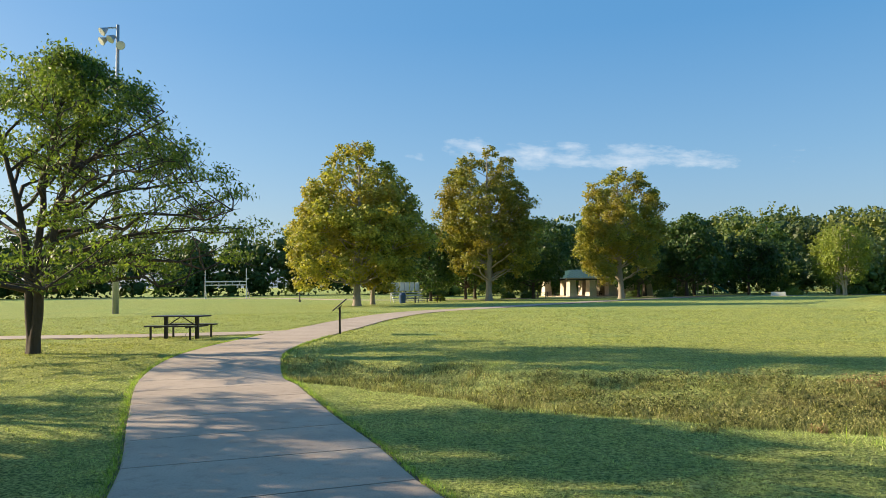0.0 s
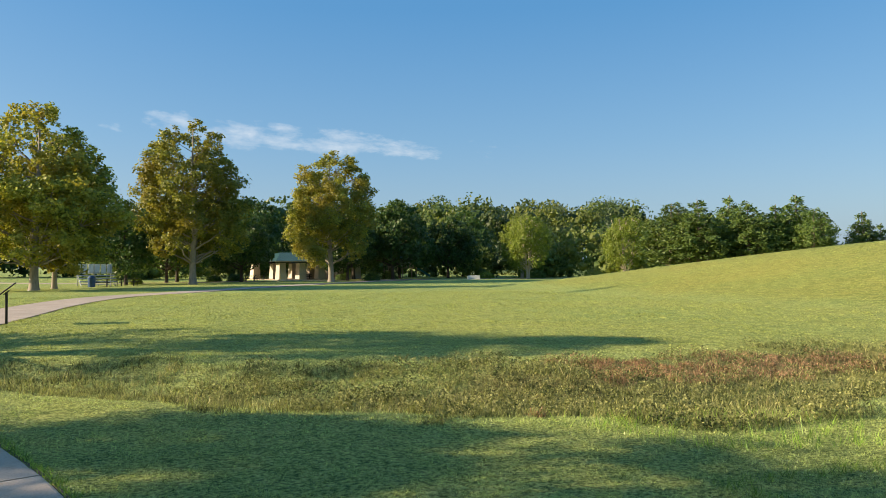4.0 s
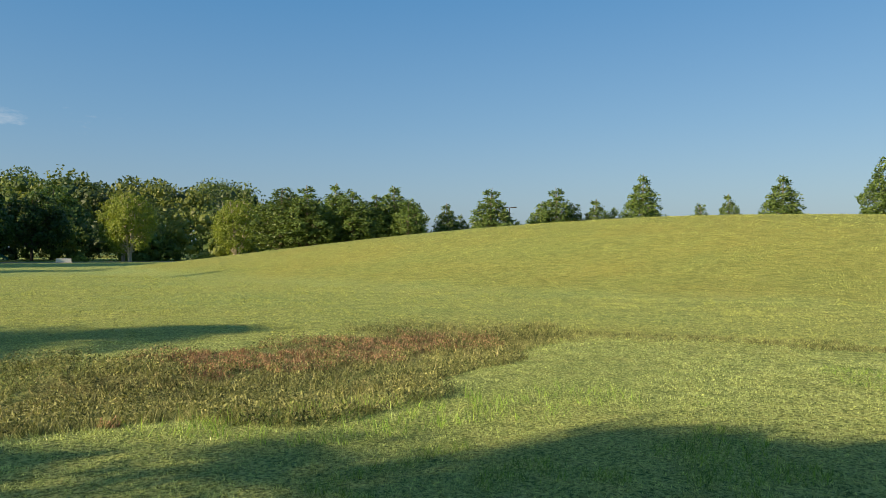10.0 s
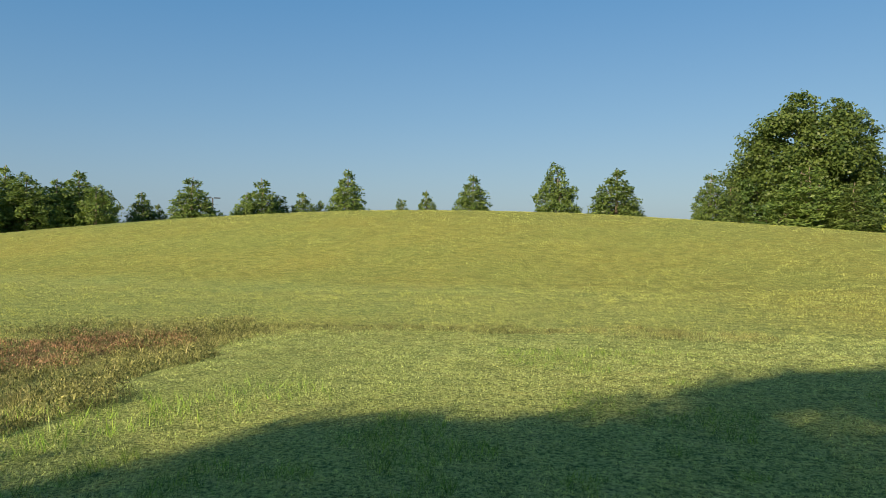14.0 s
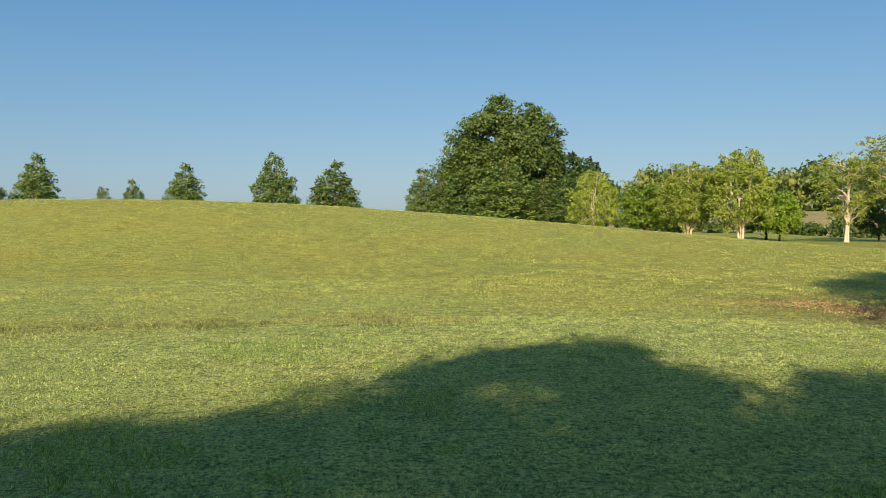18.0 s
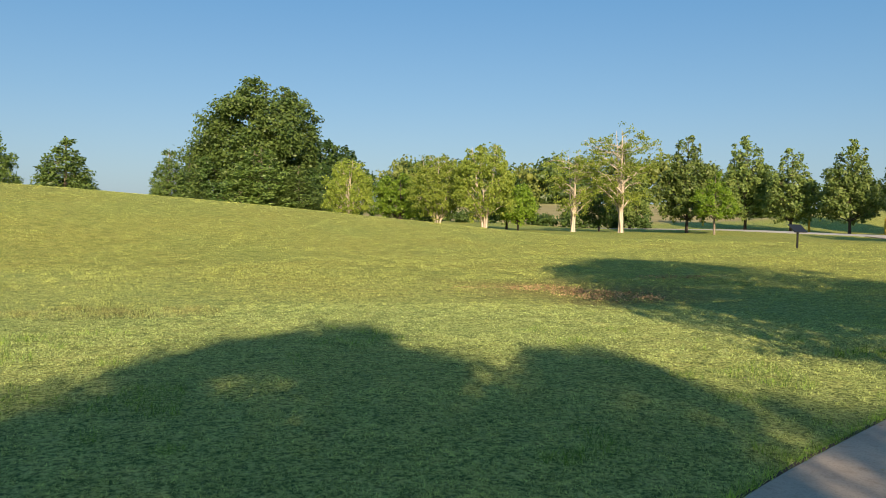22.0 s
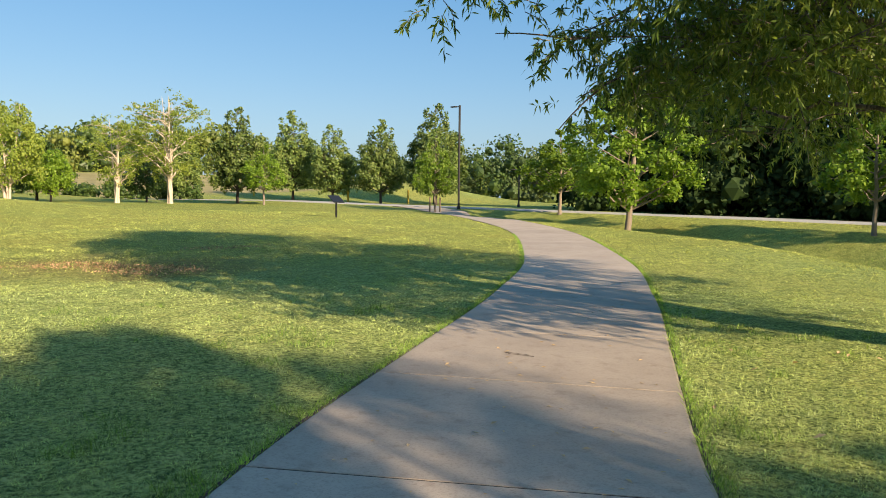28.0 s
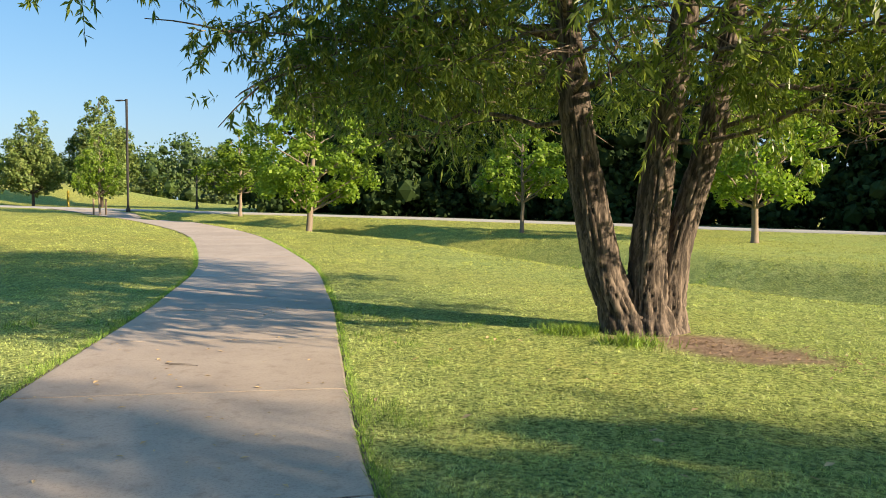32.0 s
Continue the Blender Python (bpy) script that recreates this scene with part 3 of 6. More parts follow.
# ---- trees ----
def tubes(paths, sides=6):
    """Tapered tubes along paths of (points, radii): one vertex and face array."""
    V, F, base = [], [], 0
    ang = np.linspace(0, 2 * np.pi, sides, endpoint=False)
    for pts, rad in paths:
        p = np.asarray(pts, dtype=float)
        d = np.gradient(p, axis=0)
        d /= np.linalg.norm(d, axis=1, keepdims=True) + 1e-9
        ref = np.where(np.abs(d[:, 2:3]) > 0.9, np.array([[1.0, 0, 0]]), np.array([[0, 0, 1.0]]))
        u = np.cross(d, ref)
        u /= np.linalg.norm(u, axis=1, keepdims=True) + 1e-9
        w = np.cross(d, u)
        ring = p[:, None] + np.asarray(rad)[:, None, None] * (np.cos(ang)[None, :, None] * u[:, None] + np.sin(ang)[None, :, None] * w[:, None])
        m = len(p)
        idx = base + np.arange(m * sides).reshape(m, sides)
        V.append(ring.reshape(-1, 3))
        F.append(np.stack([idx[:-1], np.roll(idx[:-1], -1, 1), np.roll(idx[1:], -1, 1), idx[1:]], -1).reshape(-1, 4))
        base += m * sides
    return np.concatenate(V), np.concatenate(F)


def leaves(centers, g, length, width, droop=0.3, fold=0.25, out=None, vary=0.35):
    """Folded diamond leaves at the given places; out: the way their faces look, more or less."""
    n = len(centers)
    nv = g.normal(size=(n, 3))
    nv /= np.linalg.norm(nv, axis=1, keepdims=True)
    if out is not None:
        nv = nv * 0.75 + out
        nv /= np.linalg.norm(nv, axis=1, keepdims=True) + 1e-9
    d = np.cross(nv, g.normal(size=(n, 3)))
    d /= np.linalg.norm(d, axis=1, keepdims=True) + 1e-9
    d[:, 2] -= droop
    d /= np.linalg.norm(d, axis=1, keepdims=True) + 1e-9
    u = np.cross(d, nv)
    u /= np.linalg.norm(u, axis=1, keepdims=True) + 1e-9
    w = np.cross(d, u)
    L = length * (1 + vary * g.uniform(-1, 1, (n, 1)))
    W = width * (1 + vary * g.uniform(-1, 1, (n, 1))) * 0.5
    a = centers
    tip = a + d * L
    mid = a + d * L * 0.45 + w * W * fold
    V = np.stack([a, mid + u * W, tip, mid - u * W], 1).reshape(-1, 3)
    F = np.arange(n * 4).reshape(n, 4)
    return V, F


def sprays(tips, rc, g, count, per, length, width, hang):
    """Thin hanging twigs round the tips, each with narrow leaves along it: twig paths, leaf vertices, faces."""
    wts = rc ** 2
    i = g.choice(len(tips), count, p=wts / wts.sum())
    e = g.normal(size=(count, 3))
    e /= np.linalg.norm(e, axis=1, keepdims=True)
    a = tips[i] + e * (rc[i] * g.uniform(0.0, 0.9, count))[:, None]
    d = e * np.array([1, 1, 0.5])
    d /= np.linalg.norm(d, axis=1, keepdims=True)
    ln = g.uniform(0.2, 0.5, count)[:, None]
    mid = a + d * ln * 0.5
    end = a + d * ln * 0.75 + np.array([0, 0, -1.0]) * ln * hang * g.uniform(0.4, 1.3, (count, 1))
    paths = [(np.stack([a[k], mid[k], end[k]]), np.array([0.006, 0.004, 0.002])) for k in range(count)]
    t = g.uniform(0.05, 1.0, (count, per))[..., None]
    c = ((1 - t) ** 2 * a[:, None] + 2 * t * (1 - t) * mid[:, None] + t * t * end[:, None]).reshape(-1, 3)
    way = (2 * (1 - t) * (mid - a)[:, None] + 2 * t * (end - mid)[:, None]).reshape(-1, 3)
    way /= np.linalg.norm(way, axis=1, keepdims=True) + 1e-9
    n = len(c)
    d = way * 0.55 + g.normal(size=(n, 3)) * 0.6 + np.array([0, 0, -0.35])
    d /= np.linalg.norm(d, axis=1, keepdims=True)
    u = np.cross(d, g.normal(size=(n, 3)))
    u /= np.linalg.norm(u, axis=1, keepdims=True) + 1e-9
    w = np.cross(d, u)
    L = length * g.uniform(0.6, 1.25, (n, 1))
    W = width * g.uniform(0.7, 1.3, (n, 1)) * 0.5
    m = c + d * L * 0.45 + w * W * 0.5
    V = np.stack([c, m + u * W, c + d * L - np.array([0, 0, 0.15]) * L, m - u * W], 1).reshape(-1, 3)
    return paths, V, np.arange(n * 4).reshape(n, 4)


def curve_path(a, b, bend, n=7, g=None, wob=0.0):
    a, b = np.asarray(a, float), np.asarray(b, float)
    t = np.linspace(0, 1, n)[:, None]
    c = (a + b) / 2 + np.asarray(bend, float)
    p = (1 - t) ** 2 * a + 2 * t * (1 - t) * c + t * t * b
    if g is not None and wob:
        p[1:-1] += g.normal(size=(n - 2, 3)) * wob
    return p


def make_tree(name, label, seed, H, clear, trunk_r, env, n_limbs, n_leaf, leaf, mat_leaf, mat_bark, clump=0.5, subs=6, rise=0.35, droop=0.3,
              stems=((0, 0, 0, 0),), fill=0.25, sides=7, top=0.93, group="", category="tree", flat=0.7, limb_r=0.42, twigs=True, low=0.35, ragged=0.45, lean_pow=1.3, furrow=False, lines=(), clumps=260, reach=(), spray=None):
    """A tree: trunk(s), limbs that reach an outline env (height fraction, radius), twigs, and clumps of single leaves.
    stems: (foot x, foot y, lean x, lean y) of each stem."""
    g = np.random.default_rng(seed)
    root = tagged(new(name), label, category, group)
    eh, er = np.array([e[0] for e in env]), np.array([e[1] for e in env])
    def outline(c):
        a = np.arctan2(c[:, 0], c[:, 1]) * 1.6
        lump = vnoise(np.cos(a) * 1.7 + 9, np.sin(a) * 1.7 + c[:, 2] * 5.0 / H, 1.0, seed)
        return np.interp(np.clip(c[:, 2] / H, 0, 1), eh, er) * (1 - ragged * 0.55 + ragged * lump * 1.15)
    paths_t, paths_l, tips = [], [], []
    ns = len(stems)
    for si, (fx, fy, lx, ly) in enumerate(stems):
        n = 14
        t = np.linspace(0, 1, n)
        p = np.stack([fx + lx * t ** lean_pow, fy + ly * t ** lean_pow, -0.12 + (top * H + 0.12) * t], 1)
        p[2:, :2] += np.cumsum(g.normal(size=(n - 2, 2)) * 0.012 * H / 3, axis=0)
        r = trunk_r * (1 - t * 0.93) ** 0.85
        r[0] *= 1.3 if furrow else 1.55
        p = np.insert(p, 1, p[0] + (p[1] - p[0]) * 0.35, axis=0)
        r = np.insert(r, 1, trunk_r * 1.1)
        if lines:
            side, deep = np.array([-0.976, -0.218]), np.array([0.218, -0.976])
            ln = np.array(lines[si], dtype=float)
            zz = -0.15 + (ln[-1, 1] + 0.15) * np.linspace(0, 1, 40) ** 1.6
            u, v = np.interp(zz, ln[:, 1], ln[:, 0]), np.interp(zz, ln[:, 1], ln[:, 2])
            p = np.column_stack([u[:, None] * side + v[:, None] * deep, zz])
            p[1:-1, :2] = 0.25 * p[:-2, :2] + 0.5 * p[1:-1, :2] + 0.25 * p[2:, :2]
            r = np.interp(zz, ln[:, 1], ln[:, 3])
        if furrow:
            tt = np.linspace(0, 1, 260) ** 1.5
            ti = np.linspace(0, 1, len(p))
            paths_t.append((np.stack([np.interp(tt, ti, p[:, c]) for c in range(3)], 1), np.interp(tt, ti, r)))
        else:
            paths_t.append((p, r))
        per = max(3, n_limbs // ns)
        for i in range(per):
            f = (i + g.uniform(0.1, 0.9)) / per
            h0 = clear + (0.86 * H - clear) * f ** 0.9
            at = np.array([np.interp(h0, p[:, 2], p[:, k]) for k in range(3)])
            a = i * 2.4 + si * 1.1 + g.uniform(-0.5, 0.5)
            if ns > 1:
                a0 = math.atan2(lx, ly)
                a = a0 + g.uniform(-1.5, 1.5)
            h1 = min(h0 + rise * H * g.uniform(0.4, 1.1) * (1 - 0.5 * f) * min(1.0, low + 1.6 * f), 0.97 * H)
            R = float(outline(np.array([[math.sin(a), math.cos(a), h1]]))[0]) * g.uniform(0.7, 1.08)
            end = np.array([R * math.sin(a), R * math.cos(a), h1])
            q = curve_path(at, end, (0, 0, 0.10 * np.linalg.norm(end - at) * (1 if rise > 0 else -1)), 8, g, 0.02 * R)
            r0 = np.interp(h0, p[:, 2], r) * limb_r + 0.01
            paths_l.append((q, np.linspace(r0, 0.012, 8)))
            tips += [q[k] for k in (5, 6, 7)]
            for j in range(subs):
                k = g.integers(2, 8)
                st = q[k]
                ln = R * g.uniform(0.25, 0.5)
                dv = g.normal(size=3)
                dv[2] = abs(dv[2]) * 0.5 * (1 if droop < 0.6 else -0.4)
                dv += 0.6 * (end - at) / (np.linalg.norm(end - at) + 1e-6)
                e2 = st + ln * dv / np.linalg.norm(dv)
                rr = math.hypot(e2[0], e2[1])
                lim = np.interp(np.clip(e2[2] / H, 0, 1), eh, er)
                if rr > lim:
                    e2[:2] *= lim / rr
                e2[2] = min(max(e2[2], clear * 0.95), H)
                q2 = curve_path(st, e2, (0, 0, 0.05 * ln), 5, g, 0.03 * ln)
                if twigs:
                    paths_l.append((q2, np.linspace(max(0.012, r0 * 0.3), 0.006, 5)))
                tips += [q2[2], q2[3], q2[4], q2[4]]
        tips += [p[-1], p[-2], p[-1] + (0, 0, 0.05 * H)]
    for ex, ey, ez, h0, arch in reach:
        p = paths_t[0][0]
        at = np.array([np.interp(h0, p[:, 2], p[:, k]) for k in range(3)])
        q = curve_path(at, (ex, ey, ez), (0, 0, arch), 12, g, 0.05)
        paths_l.append((q, np.linspace(0.05, 0.006, 12)))
        for k in (3, 4, 5, 5, 6, 6, 7, 7, 8, 8, 9, 9, 10, 10, 11, 11, 11):
            e2 = q[k] + g.normal(size=3) * np.array([0.4, 0.4, 0.15])
            paths_l.append((curve_path(q[k], e2, (0, 0, 0.05), 4), np.linspace(0.012, 0.005, 4)))
            tips += [e2, (e2 + q[k]) / 2, q[k]]
    tips = np.array(tips)
    extra = int(len(tips) * fill)
    if extra:
        hh = g.uniform(clear / H + 0.05, 0.98, extra)
        aa = g.uniform(0, 2 * np.pi, extra)
        rr = np.interp(hh, eh, er) * np.sqrt(g.uniform(0.25, 0.95, extra))
        tips = np.concatenate([tips, np.stack([rr * np.sin(aa), rr * np.cos(aa), hh * H], 1)])
    nc = min(len(tips), clumps)
    tips = tips[g.choice(len(tips), nc, replace=False)]
    rc = clump * g.uniform(0.6, 1.7, nc)
    wts = rc ** 2.2
    pick = g.choice(nc, n_leaf, p=wts / wts.sum())
    e = g.normal(size=(n_leaf, 3))
    e /= np.linalg.norm(e, axis=1, keepdims=True)
    e[:, 2] = np.where(e[:, 2] < -0.3, e[:, 2] * 0.5, e[:, 2])
    stray = np.where(g.uniform(size=n_leaf) < 0.22, g.uniform(1.0, 1 + min(0.7, 0.22 / clump), n_leaf), 1.0)
    c = tips[pick] + e * (rc[pick] * stray * g.uniform(0.15, 1.0, n_leaf) ** 0.55)[:, None] * np.array([1, 1, flat])
    c[:, 2] = np.maximum(c[:, 2], 0.35 * clear)
    out = e * np.array([1, 1, 1.2]) * 0.7
    if furrow:
        for q in paths_t:
            V, F = tubes([q], 72)
            cen = np.repeat(q[0], 72, axis=0)
            ang = np.tile(np.abs(np.arange(72) / 36.0 - 1.0), len(q[0]))
            zz = V[:, 2]
            warp = 1.2 * (vnoise(ang * 5, zz * 3.0, 1.0, 3) - 0.5)
            cut = np.abs(vnoise(ang * 10 + warp, zz * 1.7, 1.0, 4) - 0.5) * 2
            cross = np.abs(vnoise(ang * 13 + warp, zz * 5.5 + warp, 1.0, 7) - 0.5) * 2
            fine = vnoise(ang * 40, zz * 30, 1.0, 5)
            lump = vnoise(ang * 5, zz * 1.1, 1.0, 6) - 0.5
            dent = -0.17 * np.exp(-(cut / 0.2) ** 2) - 0.05 * np.exp(-(cross / 0.2) ** 2) + 0.07 * (fine - 0.5) + 0.08 * lump + 0.06
            V = cen + (V - cen) * (1 + dent[:, None])
            link_mesh("trunk_stem", V, F, mat_bark, root, smooth=False)
    else:
        V, F = tubes(paths_t, max(10, sides))
        link_mesh("trunk", V, F, mat_bark, root, smooth=True)
    if spray:
        tips = tips[(tips[:, 2] > clear + 0.2)]
        rc = clump * g.uniform(0.6, 1.5, len(tips))
        sp, LV, LF = sprays(tips, rc, g, spray[0], spray[1], leaf[0], leaf[1], spray[2])
        V, F = tubes(sp[::3], 3)
        link_mesh("twiggery", V, F, mat_bark, root)
        link_mesh("crown", LV, LF, mat_leaf, root)
    V, F = tubes(paths_l, 5)
    link_mesh("branching", V, F, mat_bark, root, smooth=True)
    if spray:
        return root
    V, F = leaves(c, g, leaf[0], leaf[1], droop, 0.3, out)
    link_mesh("crown", V, F, mat_leaf, root)
    return root


def lobed_tree(name, label, seed, H, clear, trunk_r, env, n_bough, n_leaf, leaf, mat_leaf, mat_bark, clump=0.5, size=0.42, tall=1.0, per=16,
               stems=((0, 0, 0, 0),), group="", category="tree", top=0.95, droop=0.3, bare=0.0, limb_r=0.4, core=0.62):
    """A tree whose limbs each carry one rounded bough of leaf clumps; the boughs overlap into an uneven crown inside the outline env."""
    g = np.random.default_rng(seed)
    root = tagged(new(name), label, category, group)
    eh, er = np.array([e[0] for e in env]), np.array([e[1] for e in env])
    big = er.max()
    paths_t, paths_l = [], []
    for fx, fy, lx, ly in stems:
        t = np.linspace(0, 1, 14)
        p = np.stack([fx + lx * t ** 1.3, fy + ly * t ** 1.3, -0.12 + (top * H + 0.12) * t], 1)
        p[2:, :2] += np.cumsum(g.normal(size=(12, 2)) * 0.004 * H, axis=0)
        r = trunk_r * (1 - t * 0.93) ** 0.85
        r[0] *= 1.5
        p = np.insert(p, 1, p[0] + (p[1] - p[0]) * 0.35, axis=0)
        paths_t.append((p, np.insert(r, 1, trunk_r * 1.1)))
    # boughs: heights by the width of the crown, spread round by the golden angle
    hs = np.linspace(clear / H + 0.03, 0.97, 200)
    wt = np.cumsum(np.interp(hs, eh, er) + 0.15 * big)
    hb = np.interp((np.arange(n_bough) + g.uniform(0.2, 0.8, n_bough)) / n_bough, wt / wt[-1], hs)
    a = np.arange(n_bough) * 2.4 + g.uniform(-0.45, 0.45, n_bough)
    R = np.interp(hb, eh, er)
    far = core * R * g.uniform(0.7, 1.12, n_bough)
    cen = np.stack([far * np.sin(a), far * np.cos(a), hb * H], 1)
    rad = np.maximum(size * R * g.uniform(0.7, 1.25, n_bough), 0.12 * big)
    cen[:, 2] = np.minimum(cen[:, 2], H - rad * tall * 0.6)
    tips, rc, way = [], [], []
    for k in range(n_bough):
        p, r = min(paths_t, key=lambda q: math.hypot(np.interp(cen[k, 2], q[0][:, 2], q[0][:, 0]) - cen[k, 0], np.interp(cen[k, 2], q[0][:, 2], q[0][:, 1]) - cen[k, 1]))
        h0 = max(clear * 0.9, cen[k, 2] - far[k] * g.uniform(0.5, 0.95))
        at = np.array([np.interp(h0, p[:, 2], p[:, c]) for c in range(3)])
        q = curve_path(at, cen[k], (0, 0, -0.06 * far[k]), 7, g, 0.02 * far[k])
        r0 = np.interp(h0, p[:, 2], r) * limb_r + 0.01
        paths_l.append((q, np.linspace(r0, 0.02, 7)))
        if g.uniform() < bare:
            continue
        d = g.normal(size=(per, 3))
        d[:, :2] += 0.55 * np.array([math.sin(a[k]), math.cos(a[k])])
        d[:, 2] += 0.25
        d /= np.linalg.norm(d, axis=1, keepdims=True)
        e = cen[k] + d * (rad[k] * g.uniform(0.55, 1.08, per))[:, None] * np.array([1, 1, tall])
        e[:, 2] = np.clip(e[:, 2], clear * 0.8, H)
        for m in range(0, per, 4):
            paths_l.append((curve_path(q[5], e[m], (0, 0, 0.05 * rad[k]), 4), np.linspace(max(0.012, 0.3 * r0), 0.006, 4)))
        tips.append(e), way.append(d)
        rc.append(clump * g.uniform(0.55, 1.35, per) * np.clip(rad[k] / (size * big), 0.45, 1.1))
    tips, way, rc = np.concatenate(tips), np.concatenate(way), np.concatenate(rc)
    wts = rc ** 2
    i = g.choice(len(tips), n_leaf, p=wts / wts.sum())
    e = g.normal(size=(n_leaf, 3)) + 0.5 * way[i]
    e /= np.linalg.norm(e, axis=1, keepdims=True)
    c = tips[i] + e * (rc[i] * g.uniform(0.1, 1.0, n_leaf) ** 0.6 * np.where(g.uniform(size=n_leaf) < 0.18, 1.3, 1.0))[:, None] * np.array([1, 1, 0.85])
    c[:, 2] = np.maximum(c[:, 2], 0.3 * clear)
    V, F = tubes(paths_t, 10)
    link_mesh("trunk", V, F, mat_bark, root, smooth=True)
    V, F = tubes(paths_l, 5)
    link_mesh("branching", V, F, mat_bark, root, smooth=True)
    V, F = leaves(c, g, leaf[0], leaf[1], droop, 0.3, 0.5 * e + 0.35 * way[i] + np.array([0, 0, 0.3]))
    link_mesh("crown", V, F, mat_leaf, root)
    return root


def plant(tree, x, y, rz=0.0, scale=1.0, sz=None, sink=0.0):
    """A copy of a tree set on the ground."""
    ob = copy_thing(tree, pose(x, y, zt(x, y) - sink, 0, 0, rz))
    ob.scale = (scale, scale, sz or scale)
    return ob


def set_down(tree, x, y, rz=0.0):
    tree.matrix_basis = pose(x, y, zt(x, y), 0, 0, rz)
    return tree


# sycamores turning yellow, in a row along the playing field
SYC_ENV = [(0, 0.4), (0.10, 2.2), (0.2, 5.6), (0.35, 6.2), (0.55, 5.3), (0.75, 3.8), (0.9, 2.0), (1, 0.3)]
syc = lobed_tree("sycamore_tree", "tall sycamore with yellowing leaves and mottled pale trunk on the lawn", 11, 15.2, 2.0, 0.30, SYC_ENV, 46, 46000, (0.23, 0.20), M_SYC, M_BARKS, 0.62, 0.33, 1.1, 22, group="sycamores in the park")
set_down(syc, -7.9, 69.6)
syc.scale = (1.18, 1.18, 1.02)
syc_b = lobed_tree("sycamore_tree", "sycamore with yellow-green autumn leaves and a bare lower trunk", 12, 16.8, 2.4, 0.32, [(0, 0.3), (0.12, 2.2), (0.25, 4.9), (0.45, 5.7), (0.65, 5.0), (0.85, 3.2), (1, 0.5)], 44, 44000, (0.22, 0.19), M_SYC, M_BARKS, 0.66, 0.33, 1.15, 20, group="sycamores in the park")
set_down(syc_b, 5.3, 87.8)
syc_b.scale = (1.22, 1.22, 1.06)
plant(syc_b, 21.7, 92.5, 130, 1.14, 0.97)["label"] = "sycamore with golden brown leaves beside the pavilion"
plant(syc_b, -7.0, 75.5, 215, 0.72)["label"] = "smaller sycamore half hidden behind a larger one"

# honey locust beside the walkway, and its out-of-view neighbours along the west side
LOC_ENV = [(0, 0.5), (0.18, 3.0), (0.25, 6.0), (0.38, 6.3), (0.55, 5.2), (0.75, 3.7), (0.9, 2.4), (1, 0.8)]
loc = make_tree("honey_locust_tree", "spreading honey locust with feathery drooping leaves and dark forked trunk", 21, 7.7, 1.45, 0.145, LOC_ENV, 42, 42000, (0.13, 0.048), M_LOCUST, M_BARK, 0.36, 10, 0.40, 0.55, low=0.0, lean_pow=1.7, clumps=520, stems=((0.0, 0, 0.5, 0.3), (-0.03, 0.02, -1.6, 0.3), (0.03, -0.02, 1.8, -0.5)), fill=0.05, group="trees along the walkway", limb_r=0.6)
set_down(loc, -10.55, 19.6)

# ---- small structures ----
def picnic_table(x, y, rz, label="black steel picnic table with attached benches on the lawn", mat=None, L=1.9):
    mat = mat or M_BLACK
    t = thing("picnic_table", x, y, zt(x, y), label, "picnic table", "picnic tables", rz)
    part("tabletop", box(bmesh.new(), 0, 0, 0.74, L, 0.76, 0.045, bevel=0.015), mat, t)
    for s in (-1, 1):
        part("bench_seat", box(bmesh.new(), 0, s * 0.66, 0.44, L, 0.26, 0.045, bevel=0.012), mat, t)
        part("leg_post", box(bmesh.new(), s * L * 0.32, 0, 0.36, 0.10, 0.10, 0.72), mat, t)
        part("crossbar", box(bmesh.new(), s * L * 0.32, 0, 0.40, 0.05, 1.36, 0.05), mat, t)
        for q in (-1, 1):
            part("bench_leg", box(bmesh.new(), s * L * 0.40, q * 0.66, 0.21, 0.05, 0.05, 0.42), mat, t)
        part("brace", rod(bmesh.new(), (s * L * 0.30, 0, 0.42), (s * 0.06, 0, 0.70), 0.018), mat, t)
    return t


def info_sign(x, y, rz, label):
    t = thing("information_sign", x, y, zt(x, y), label, "sign", "information signs", rz)
    part("post", box(bmesh.new(), 0, 0, 0.46, 0.09, 0.07, 0.96, bevel=0.008), M_BLACK, t)
    tilt = Matrix.Rotation(radians(-40), 4, "X")
    board = part("panel_frame", box(bmesh.new(), 0, 0, 1.02, 0.86, 0.62, 0.04, tilt, 0.01), M_BLACK, t)
    part("panel", box(bmesh.new(), 0, 0.024 * math.sin(radians(-40)) * -1 * -1, 1.02 + 0.022, 0.80, 0.56, 0.012, tilt), M_PANEL, board, "dark printed panel")
    part("bracket", box(bmesh.new(), 0, 0, 0.93, 0.3, 0.2, 0.03, tilt), M_BLACK, t)
    return t


picnic_table(-8.6, 25.0, -12, L=1.75)
info_sign(-3.62, 26.6, 97, "slanted dark information board on a black post beside the walkway")
info_sign(30.8, -30.0, 90, "slanted dark information board on a post by the lawn edge")


